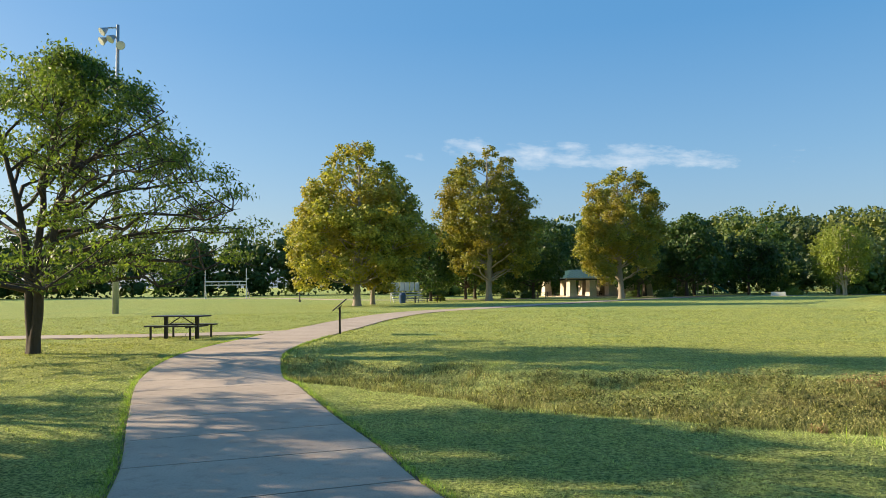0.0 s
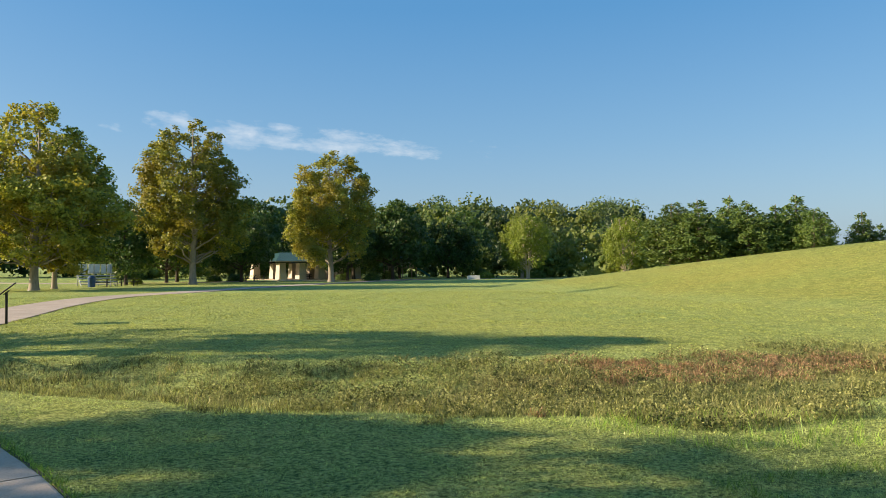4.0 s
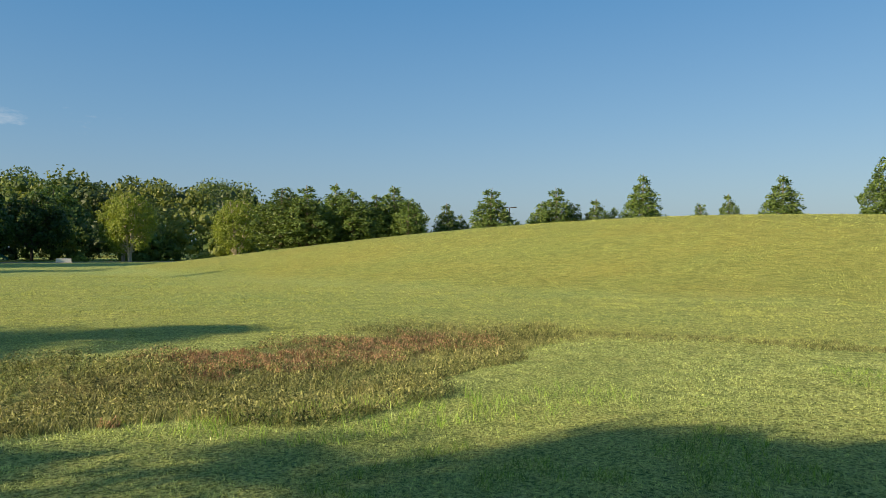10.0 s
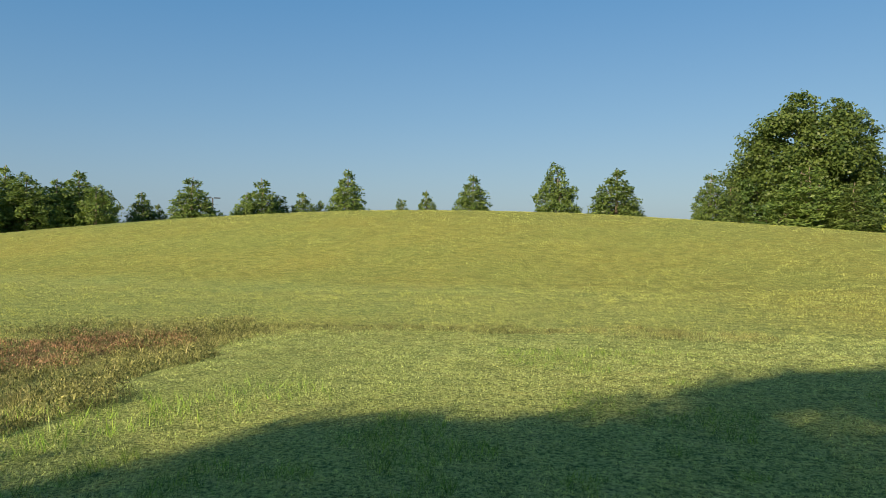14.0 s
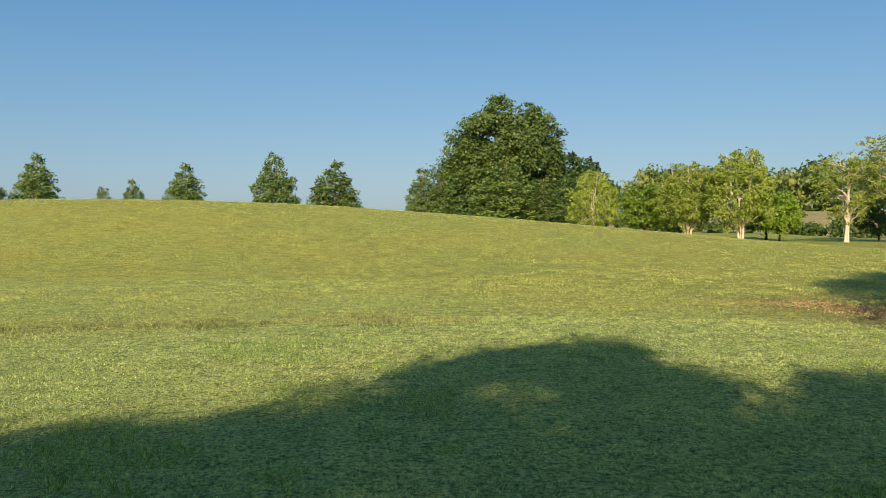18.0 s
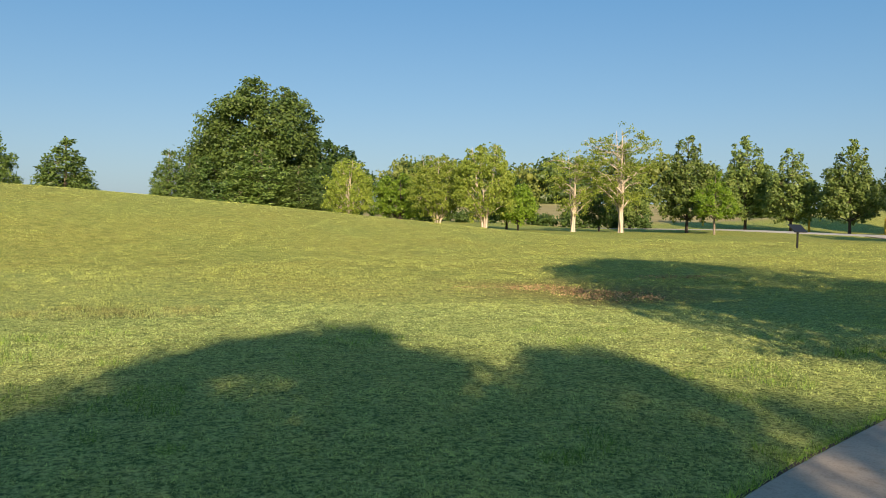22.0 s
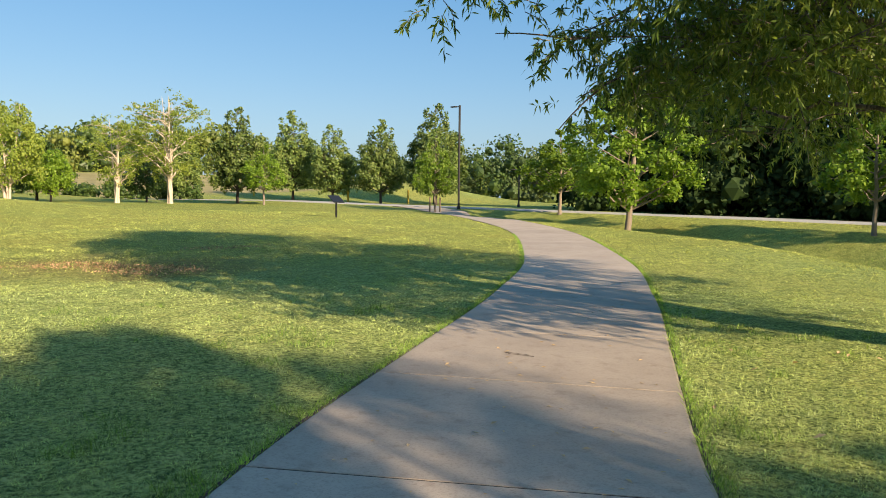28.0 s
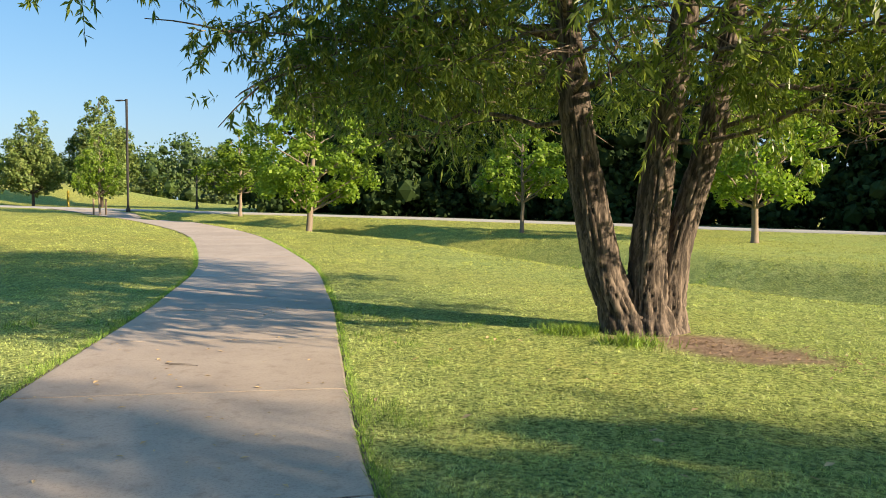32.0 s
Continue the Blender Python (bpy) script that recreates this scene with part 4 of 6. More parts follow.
def field_light(x, y):
    t = thing("field_light_pole", x, y, zt(x, y), "tall galvanised sports field light pole with floodlights at the top", "light pole")
    bm = bmesh.new()
    rod(bm, (0, 0, -0.3), (0, 0, 21.2), 0.23, 0.11, 14)
    part("pole", bm, M_GALV, t, smooth=True)
    part("crossarm", rod(bmesh.new(), (-0.75, 0, 21.0), (0.1, 0, 21.0), 0.06), M_GALV, t)
    part("crossarm", rod(bmesh.new(), (-0.75, 0, 20.3), (0.1, 0, 20.3), 0.06), M_GALV, t)
    for px, pz, tx, tz in ((-0.75, 20.9, -0.5, -0.6), (-0.75, 20.15, -0.5, -0.5), (-0.2, 20.35, -0.35, -0.6), (0.18, 19.75, 0.3, -0.3)):
        d = Vector((tx, -0.5, tz)).normalized()
        a = Vector((px, -0.1, pz))
        bm = bmesh.new()
        rod(bm, a, a + d * 0.12, 0.10, 0.16, 14)
        rod(bm, a + d * 0.12, a + d * 0.5, 0.16, 0.33, 14)
        lamp = part("floodlight", bm, M_GALV, t, smooth=False)
        part("lens", rod(bmesh.new(), a + d * 0.5, a + d * 0.53, 0.30, 0.29, 14), M_WHITE, lamp)


field_light(-23.7, 55.0)


def goal(x, y, rz):
    t = thing("football_goal", x, y, zt(x, y), "white tubular football goal with tall uprights on the playing field", "goal", rz=rz)
    w = 3.6
    part("crossbar", rod(bmesh.new(), (-w, 0, 3.05), (w, 0, 3.05), 0.10), M_WHITE, t)
    part("lower_bar", rod(bmesh.new(), (-w, 0, 2.44), (w, 0, 2.44), 0.08), M_WHITE, t)
    for s in (-1, 1):
        part("upright", rod(bmesh.new(), (s * w, 0, 0), (s * w, 0, 5.4), 0.09, 0.06), M_WHITE, t)
        part("stay", rod(bmesh.new(), (s * w, 0, 2.4), (s * w * 1.06, 2.0, 0), 0.05), M_WHITE, t)
        part("ground_bar", rod(bmesh.new(), (s * w, 0, 0.06), (s * w * 1.06, 2.0, 0.06), 0.05), M_WHITE, t)
    for k in range(1, 6):
        part("strut", rod(bmesh.new(), (-w + k * w / 3, 0, 2.44), (-w + k * w / 3, 0, 3.05), 0.04), M_WHITE, t)


goal(-38.5, 134.6, 3)


def area_lamp(x, y, H, rz, label):
    t = thing("street_lamp", x, y, zt(x, y), label, "street lamp", "street lamps", rz)
    part("base", rod(bmesh.new(), (0, 0, -0.05), (0, 0, 0.25), 0.16, 0.14), M_BRONZE, t)
    part("pole", box(bmesh.new(), 0, 0, H / 2, 0.13, 0.13, H, bevel=0.015), M_BRONZE, t)
    part("arm", box(bmesh.new(), 0.22, 0, H - 0.10, 0.35, 0.06, 0.06), M_BRONZE, t)
    part("lamp_head", box(bmesh.new(), 0.58, 0, H - 0.08, 0.55, 0.26, 0.09, bevel=0.03), M_BRONZE, t)


area_lamp(34.1, -46.7, 7.85, -5, "tall square bronze street lamp with flat head beside the road")
area_lamp(37.5, -61.5, 3.6, 60, "shorter dark street lamp across the road")

# ---- pavilion and playground among the far trees ----
def pavilion(x, y, rz):
    t = thing("pavilion", x, y, zt(x, y), "open picnic pavilion with green metal roof and limestone piers", "pavilion", rz=rz)
    part("floor_slab", box(bmesh.new(), 0, 0, 0.04, 15, 9, 0.14), M_CONC, t)
    for i in range(5):
        for s in (-1, 1):
            cx = -6.6 + 3.3 * i
            bm = bmesh.new()
            rod(bm, (cx, s * 3.9, 0.0), (cx, s * 3.9, 2.4), 0.88, 0.70, 4)
            bmesh.ops.rotate(bm, cent=(cx, s * 3.9, 0), matrix=Matrix.Rotation(radians(45), 3, "Z"), verts=bm.verts)
            box(bm, cx, s * 3.9, 2.44, 1.1, 1.1, 0.1, bevel=0.02)
            part("stone_pier", bm, M_STONE, t)
    part("beam", box(bmesh.new(), 0, -3.9, 2.6, 15, 0.35, 0.3), M_BRONZE, t)
    part("beam", box(bmesh.new(), 0, 3.9, 2.6, 15, 0.35, 0.3), M_BRONZE, t)
    bm = bmesh.new()
    v = [bm.verts.new(c) for c in ((-8.3, -5.4, 2.75), (8.3, -5.4, 2.75), (8.3, 5.4, 2.75), (-8.3, 5.4, 2.75), (-4.5, 0, 4.1), (4.5, 0, 4.1))]
    for f in ((0, 1, 5, 4), (1, 2, 5), (2, 3, 4, 5), (3, 0, 4), (3, 2, 1, 0)):
        bm.faces.new([v[i] for i in f])
    part("roof", bm, M_ROOF, t)
    bm = bmesh.new()
    for k in range(22):
        xx = -7.9 + k * 0.75
        zz = 2.75 + 1.35 * min(1, (8.3 - abs(xx)) / 3.8)
        yy = 5.4 * (1 - (zz - 2.75) / 1.35)
        for s in (-1, 1):
            rod(bm, (xx, s * 5.4, 2.79), (xx, s * yy, zz + 0.04), 0.03, sides=4)
    part("roof_seams", bm, M_ROOF, t)
    part("fascia", box(bmesh.new(), 0, -5.42, 2.7, 16.6, 0.06, 0.2), M_TAN, t)


pavilion(23.8, 118.0, 20)
for px, py, rz in ((16.5, 116, 10), (23.5, 117, -20), (13.5, 104, 15), (-3.6, 82, 20), (-1.2, 84.5, -15), (50.5, 108, 10)):
    picnic_table(px, py, rz, "dark metal picnic table in the shade of the trees")


def bin_can(x, y):
    t = thing("litter_bin", x, y, zt(x, y), "blue litter bin with a domed lid", "bin")
    part("body", rod(bmesh.new(), (0, 0, 0), (0, 0, 0.85), 0.32, 0.36, 16), M_BLUE, t)
    part("lid", rod(bmesh.new(), (0, 0, 0.85), (0, 0, 1.08), 0.38, 0.22, 16), M_BLUE, t)


bin_can(-4.3, 80.5)


def bleachers(x, y, rz):
    t = thing("bleachers", x, y, zt(x, y), "small aluminium bleachers with a pale windscreen panel", "bleachers", rz=rz)
    for k in range(4):
        part("seat_plank", box(bmesh.new(), 0, k * 0.6, 0.45 + 0.3 * k, 3.6, 0.25, 0.05), M_GALV, t)
        part("foot_plank", box(bmesh.new(), 0, k * 0.6 - 0.3, 0.2 + 0.3 * k, 3.6, 0.25, 0.05), M_GALV, t)
    for s in (-1, 0, 1):
        part("frame", rod(bmesh.new(), (s * 1.6, 0, 0), (s * 1.6, 2.0, 1.3), 0.04), M_GALV, t)
        part("upright", rod(bmesh.new(), (s * 1.6, 2.0, 0), (s * 1.6, 2.0, 2.3), 0.04), M_GALV, t)
    for k in range(6):
        part("back_slat", box(bmesh.new(), -1.5 + 0.6 * k, 2.05, 1.75, 0.5, 0.03, 1.0), M_WHITE, t)


bleachers(-3.9, 85.0, 15)


def bench_stone(x, y, rz):
    t = thing("park_sign", x, y, zt(x, y), "low white sign wall at the edge of the trees", "sign", rz=rz)
    part("slab", box(bmesh.new(), 0, 0, 0.3, 1.7, 0.25, 0.5, bevel=0.02), M_WHITE, t)
    part("plinth", box(bmesh.new(), 0, 0, 0.04, 1.9, 0.4, 0.12), M_STONE, t)


bench_stone(42.4, 96.1, -23)


def playground(x, y):
    t = thing("playground_frame", x, y, zt(x, y), "playground climbing frame with teal slide and tan panels", "playground")
    for sx in (-2.4, 0, 2.4):
        for sy in (-1.2, 1.2):
            part("post", rod(bmesh.new(), (sx, sy, 0), (sx, sy, 3.2), 0.08), M_TAN, t)
    part("deck", box(bmesh.new(), -1.2, 0, 1.3, 2.4, 2.4, 0.1), M_TAN, t)
    part("deck", box(bmesh.new(), 1.2, 0, 1.6, 2.4, 2.4, 0.1), M_TAN, t)
    for k in range(4):
        part("panel", box(bmesh.new(), -2.1 + 1.2 * k, -1.2, 2.0, 0.9, 0.06, 0.8), M_TAN, t)
    bm = bmesh.new()
    box(bm, 4.0, 0, 0.85, 2.6, 0.6, 0.06, Matrix.Rotation(radians(32), 4, "Y"))
    box(bm, 4.0, 0.3, 0.98, 2.6, 0.05, 0.25, Matrix.Rotation(radians(32), 4, "Y"))
    box(bm, 4.0, -0.3, 0.98, 2.6, 0.05, 0.25, Matrix.Rotation(radians(32), 4, "Y"))
    part("slide", bm, M_TEAL, t, "teal plastic slide")
    part("canopy", rod(bmesh.new(), (0, 0, 3.2), (0, 0, 4.0), 1.9, 0.1, 4), M_TEAL, t)


playground(39.5, 119)

# ---- middle-distance trees ----
OAK_ENV = [(0, 1.0), (0.12, 4.5), (0.25, 6.6), (0.45, 7.2), (0.65, 6.2), (0.82, 4.6), (0.94, 2.6), (1, 0.6)]
shade = lobed_tree("shade_tree", "broad dark green shade tree standing before the woods", 31, 11.5, 2.2, 0.26, [(0, .5), (.15, 3.2), (.3, 5.4), (.5, 5.6), (.7, 4.8), (.88, 3), (1, .4)], 28, 8000, (0.42, 0.34), M_OAK, M_BARK, 0.85, 0.38, 0.85, 14, group="shade trees")
set_down(shade, 33.5, 104.5)
for px, py, rz, sc in ((29.5, 111, 60, 1.0), (37, 112, 200, 1.05), (12, 101, 20, 0.8), (26.5, 103, 100, 0.8), (45.5, 113, 300, 0.85), (-1.5, 92, 150, 0.75), (3.0, 101, 40, 0.8), (4.5, 107.5, 260, 0.85), (31, 124, 160, 1.1), (52, 122, 30, 1.0), (17.5, 128, 220, 1.15)):
    plant(shade, px, py, rz, sc)

BIR_ENV = [(0, .4), (.18, 1.5), (.32, 2.7), (.55, 3.0), (.75, 2.6), (.92, 1.5), (1, .4)]
birch = lobed_tree("river_birch_tree", "multi-stemmed river birch with peeling pale trunks and yellowish leaves", 41, 7.6, 1.1, 0.11, BIR_ENV, 34, 13000, (0.19, 0.13), M_BIRCH, M_BARKB, 0.40, 0.36, 1.15, 18, stems=((0, 0, 0.9, 0.3), (0.15, 0.1, 1.5, 0.5), (-0.2, 0, -1.5, -0.2), (0, 0.2, 0, 1.3)), group="river birches", droop=0.9, limb_r=0.5)
set_down(birch, 61.1, -26.1)
birch_thin = make_tree("river_birch_tree", "half-bare river birch with pale forked limbs and thin leaves", 42, 8.8, 1.5, 0.135, [(0, .4), (.2, 1.2), (.4, 2.6), (.6, 3.4), (.85, 3.4), (1, 2.6)], 34, 6800, (0.18, 0.12), M_BIRCH, M_BARKB, 0.34, 6, 0.28, 0.9, low=0.7, clumps=340, stems=((0, 0, -2.0, 1.6), (0.2, 0.1, 0.6, -0.4), (0, 0, 2.2, -1.6), (-0.1, 0.1, -0.6, 0.9)), group="river birches", fill=0.45, limb_r=0.65, top=0.99)
set_down(birch_thin, 57.0, -37.3)
plant(birch_thin, 59.3, -33.7, 200, 0.8)
plant(birch, 66.4, -23.7, 70, 0.92)
plant(birch, 68.9, -15.8, 160, 0.85)
b = plant(birch, 51.5, 97.2, 20, 1.2)
b["label"] = "clump of pale-trunked river birch with olive leaves before the woods"
plant(birch, 63, 90, 110, 1.15)
plant(birch, 56, 108, 210, 1.3)

MAP_ENV = [(0, .3), (.12, 1.6), (.25, 2.7), (.45, 2.8), (.65, 2.1), (.85, 1.1), (1, .15)]
maple = lobed_tree("young_maple_tree", "young pyramidal maple with dense green leaves on the verge", 51, 8.6, 1.3, 0.14, MAP_ENV, 36, 11000, (0.22, 0.18), M_MAPLE, M_BARK, 0.42, 0.36, 1.25, 14, group="verge trees")
set_down(maple, 55.5, -43.0)
for px, py, rz, sc in ((67.0, -60.2, 50, 1.22), (61.0, -60.6, 140, 1.02), (54.8, -61.6, 220, 1.06), (53.4, -69.5, 320, 1.35), (46.5, -60.5, 20, 0.9), (74, -50, 80, 1.0)):
    plant(maple, px, py, rz, sc)
GIN_ENV = [(0, .25), (.2, .9), (.35, 1.9), (.5, 2.0), (.75, 1.3), (1, .12)]
gink = lobed_tree("young_ginkgo_tree", "young bright green ginkgo with a slim pale trunk on the verge", 61, 5.6, 1.5, 0.10, GIN_ENV, 22, 6500, (0.15, 0.14), M_GINKGO, M_BARKG, 0.26, 0.34, 0.75, 14, group="young bright green trees", core=0.7)
set_down(gink, 25.3, -46.3)
gink.scale = (1.3, 1.3, 1.05)
plant(gink, 50.6, -41.8, 80, 0.92, 0.92)["label"] = "young light green tree among the verge trees"
plant(gink, 33.3, -42.6, 150, 0.72, 0.95)["label"] = "slender yellow-green sapling between wooden stakes"
plant(gink, 5.25, -37.6, 230, 1.12)
big_gink = lobed_tree("ginkgo_tree", "taller ginkgo with layered light green branches and pale trunk", 62, 8.6, 1.6, 0.15, [(0, .3), (.17, 1.6), (.3, 3.0), (.5, 2.7), (.75, 1.7), (1, .15)], 30, 11000, (0.16, 0.15), M_GINKGO, M_BARKG, 0.32, 0.33, 0.6, 14, group="young bright green trees", core=0.72)
set_down(big_gink, 17.4, -39.2)
big_gink.scale = (1.3, 1.3, 1.22)
plant(big_gink, -5.35, -35.0, 190, 1.05)

CYP_ENV = [(0, .6), (.08, 1.9), (.25, 2.25), (.45, 2.05), (.65, 1.5), (.82, .85), (.93, .4), (1, .05)]
cyp = lobed_tree("cypress_tree", "conical green bald cypress behind the crest of the hill", 71, 8.6, 0.4, 0.16, CYP_ENV, 44, 9000, (0.30, 0.13), M_PINE, M_BARKG, 0.42, 0.44, 1.25, 12, core=0.5, droop=0.1, group="conical trees behind the hill", top=0.99)
cyp_open = lobed_tree("cypress_tree", "ragged green bald cypress with upright boughs behind the hill crest", 72, 8.6, 0.5, 0.16, [(0, .5), (.1, 1.7), (.3, 2.3), (.55, 2.1), (.75, 1.5), (.9, .9), (1, .25)], 30, 7500, (0.30, 0.13), M_PINE, M_BARKG, 0.40, 0.38, 1.8, 12, core=0.52, droop=-0.2, group="conical trees behind the hill", top=0.99)
# heading from the standing place, distance, top height, width factor
for hd, dist, topz, wf in ((38.2, 76, 7.6, 1.5), (40.0, 74, 7.8, 1.3), (42.2, 78, 8.4, 1.0), (43.4, 75, 7.4, 1.2), (45.2, 76, 7.2, 1.1), (46.5, 78, 8.2, 1.3), (47.6, 75, 6.6, 1.1), (50.5, 82, 6.7, 1.0), (51.6, 84, 5.6, 0.9), (53.9, 80, 8.2, 1.15),
                           (57.6, 86, 7.2, 1.0), (58.7, 84, 8.6, 1.05), (60.0, 86, 6.9, 0.9), (61.7, 86, 7.4, 1.0), (63.0, 88, 6.4, 0.9), (65.0, 76, 9.1, 0.95), (69.0, 86, 6.7, 0.8), (70.9, 86, 7.8, 0.8), (74.4, 78, 8.9, 1.05), (80.7, 72, 9.3, 0.85), (85.0, 70, 8.7, 1.2), (91.6, 78, 8.9, 0.9), (92.9, 82, 8.4, 0.8), (97.8, 80, 9.4, 1.5), (100.6, 80, 7.8, 1.3)):
    px, py = 0.85 + dist * math.sin(radians(hd)), 1.4 + dist * math.cos(radians(hd))
    s = (topz - zt(px, py)) / 8.6
    plant(cyp_open if int(hd * 7) % 3 == 0 else cyp, px, py, hd * 37 % 360, max(0.55, s) * wf * 1.3, s)
for model in (cyp, cyp_open):
    for ob in (*model.children, model):
        bpy.data.objects.remove(ob)

oak = lobed_tree("oak_tree", "huge old oak with a dense dark green rounded crown", 84, 17.0, 2.0, 0.55, OAK_ENV, 40, 46000, (0.30, 0.25), M_BIGOAK, M_BARK, 0.98, 0.36, 0.9, 26)
set_down(oak, 95.0, -12.0)
oak.scale = (1.22, 1.22, 1.04)
plant(shade, 94.5, -20.5, 60, 0.92)["label"] = "round green tree crowding the old oak"
plant(shade, 92, -6, 20, 0.72)["label"] = "round green tree beside the old oak"
rnd = lobed_tree("crabapple_tree", "low round crabapple with dense yellow-green leaves", 83, 5.6, 0.9, 0.12, [(0, .5), (.15, 2.0), (.35, 2.9), (.6, 2.8), (.85, 1.7), (1, .4)], 24, 8000, (0.22, 0.17), M_GINKGO, M_BARK, 0.45, 0.38, 0.85, 14, group="small round trees")
set_down(rnd, 72.3, -22.0)
plant(rnd, 64.5, -31.0, 80, 0.8)["label"] = "small round green tree between the birches"
for px, py, rz, sc in ((85, -17.5, 90, 0.62), (79, -27, 200, 0.5), (71, -33, 150, 0.5), (64, -39.5, 30, 0.36)):
    plant(shade, px, py, rz, sc)["label"] = "rounded green tree at the foot of the hill"


# ---- woods: crowns by the hundred, one object each ----
t_ = (1 + 5 ** 0.5) / 2
ICO = np.array([(-1, t_, 0), (1, t_, 0), (-1, -t_, 0), (1, -t_, 0), (0, -1, t_), (0, 1, t_), (0, -1, -t_), (0, 1, -t_), (t_, 0, -1), (t_, 0, 1), (-t_, 0, -1), (-t_, 0, 1)]) / math.sqrt(1 + t_ * t_)
ICO_F = np.array([f for f in ((0, 11, 5), (0, 5, 1), (0, 1, 7), (0, 7, 10), (0, 10, 11), (1, 5, 9), (5, 11, 4), (11, 10, 2), (10, 7, 6), (7, 1, 8), (3, 9, 4), (3, 4, 2), (3, 2, 6), (3, 6, 8), (3, 8, 9), (4, 9, 5), (2, 4, 11), (6, 2, 10), (8, 6, 7), (9, 8, 1))])


def woods(name, label, seed, spots, mat, card, per, squash=1.0, trunk=False):
    g = np.random.default_rng(seed)
    mats = mat if isinstance(mat, (list, tuple)) else [mat]
    V, C, MV, MC = [], [], [], []
    for x, y, z, r, hgt in spots:
        mi = int(g.integers(0, len(mats)))
        n = int(per * max(0.5, (r / 4.0)))
        k = g.integers(12, 20)
        d = g.normal(size=(k, 3))
        d /= np.linalg.norm(d, axis=1, keepdims=True)
        f = g.uniform(0.08, 0.88, k)
        wide = np.sqrt(np.clip(1 - (f - 0.45) ** 2 * 3.2, 0.1, 1))
        blobs = np.stack([x + d[:, 0] * r * 0.8 * wide, y + d[:, 1] * r * 0.8 * wide, z + hgt * f], 1)
        br = r * g.uniform(0.34, 0.6, k)
        wt = br ** 2
        i = g.choice(k, n, p=wt / wt.sum())
        e = g.normal(size=(n, 3))
        e /= np.linalg.norm(e, axis=1, keepdims=True)
        e[:, 2] = np.abs(e[:, 2]) * np.where(g.uniform(size=n) < 0.75, 1, -1)
        c = blobs[i] + e * br[i][:, None] * g.uniform(0.8, 1.08, (n, 1)) * np.array([1, 1, squash])
        c[:, 2] = np.maximum(c[:, 2], z + 0.15)
        v, _ = leaves(c, g, card, card * 0.85, 0.15, 0.4, e * 0.9)
        V.append(v)
        MV += [mi] * (len(v) // 4)
        MC += [mi] * (k * 20)
        # the dense inside of each clump
        core = ICO[None] * (br * 0.45)[:, None, None] * g.uniform(0.85, 1.12, (k, len(ICO), 1)) * np.array([1, 1, squash]) + blobs[:, None]
        core[..., 2] = np.maximum(core[..., 2], z - 0.2)
        C.append(core.reshape(-1, 3))
    nl = sum(len(v) for v in V)
    CV = np.concatenate(C)
    nb = len(CV) // len(ICO)
    faces = np.arange(nl).reshape(-1, 4).tolist() + (nl + ICO_F[None] + (np.arange(nb) * len(ICO))[:, None, None]).reshape(-1, 3).tolist()
    V = np.concatenate(V + [CV])
    ob = link_mesh(name, V, faces, mats[0])
    for extra in mats[1:]:
        ob.data.materials.append(extra)
    ob.data.polygons.foreach_set("material_index", np.array(MV + MC, dtype=np.int32))
    return tagged(ob, label, "woods", kind="stuff")


def spots_line(line, seed, step, depth, r0, r1, h0, h1, lift=0.0):
    g = np.random.default_rng(seed)
    out = []
    for px, py in smooth_line(line, step):
        for _ in range(depth):
            x, y = px + g.uniform(-step, step), py + g.uniform(-step, step)
            out.append((x, y, zt(x, y) + lift, g.uniform(r0, r1), g.uniform(h0, h1)))
    return out


# treeline beyond the playing field
woods("woods_north", "dark green deciduous treeline beyond the playing field", 91, spots_line([(-150, 150), (-80, 172), (-30, 178), (10, 172), (40, 160)], 1, 7, 2, 4.5, 7, 11, 17.5), M_WOOD, 0.9, 450)
# wooded hillside behind pavilion
hill_spots = []
gg = np.random.default_rng(5)
for k in range(95):
    hd, dist = gg.uniform(2, 48), gg.uniform(150, 290)
    x, y = dist * math.sin(radians(hd)), dist * math.cos(radians(hd))
    rise = 10 * float(sstep(150, 290, dist)) * (1 - float(sstep(34, 48, hd)))
    top = 1.6 + dist * (0.092 - 0.026 * float(sstep(33, 41, hd))) * gg.uniform(0.78, 1.02)
    hill_spots.append((x, y, rise, gg.uniform(5, 8.5), (top - rise) / 1.12))
woods("woods_hillside", "mixed green woodland rising behind the pavilion", 92, hill_spots, [M_HILLWOOD, M_WOOD, M_HILLWOOD, M_YELLOWWOOD, M_MAPLE], 0.85, 520)
woods("woods_edge", "leafy green understorey along the edge of the woods", 93, spots_line([(-2, 128), (20, 140), (45, 128), (62, 112), (72, 92), (70, 80)], 2, 4.5, 2, 2.2, 4.2, 4, 9), [M_MAPLE, M_HILLWOOD, M_YELLOWWOOD], 0.4, 800)
# thicket along the road, its deep shade painted into the leaves
# the unseen west end is brought forward to block sun from the front
woods("woods_roadside", "dense thicket behind the road, shade put into its leaf colour", 94, spots_line([(27, -62), (14, -61), (0, -59.5), (-14, -56.5), (-22, -49.5), (-40, -44), (-80, -28)], 3, 3.0, 3, 2.6, 4.2, 7, 16), M_SHADED_THICKET, 0.52, 820)
woods("roadside_undergrowth", "low undergrowth below the roadside thicket, coloured as if in shade", 98, spots_line([(29, -59.5), (14, -58.3), (0, -56.8), (-16, -53.3), (-40, -44.3)], 8, 2.2, 1, 1.5, 2.2, 2.2, 3.6) + spots_line([(31, -64), (14, -63), (0, -61.5), (-16, -58.5), (-32, -52)], 9, 2.2, 2, 1.8, 2.6, 3.0, 4.5), M_SHADED_THICKET, 0.36, 640)
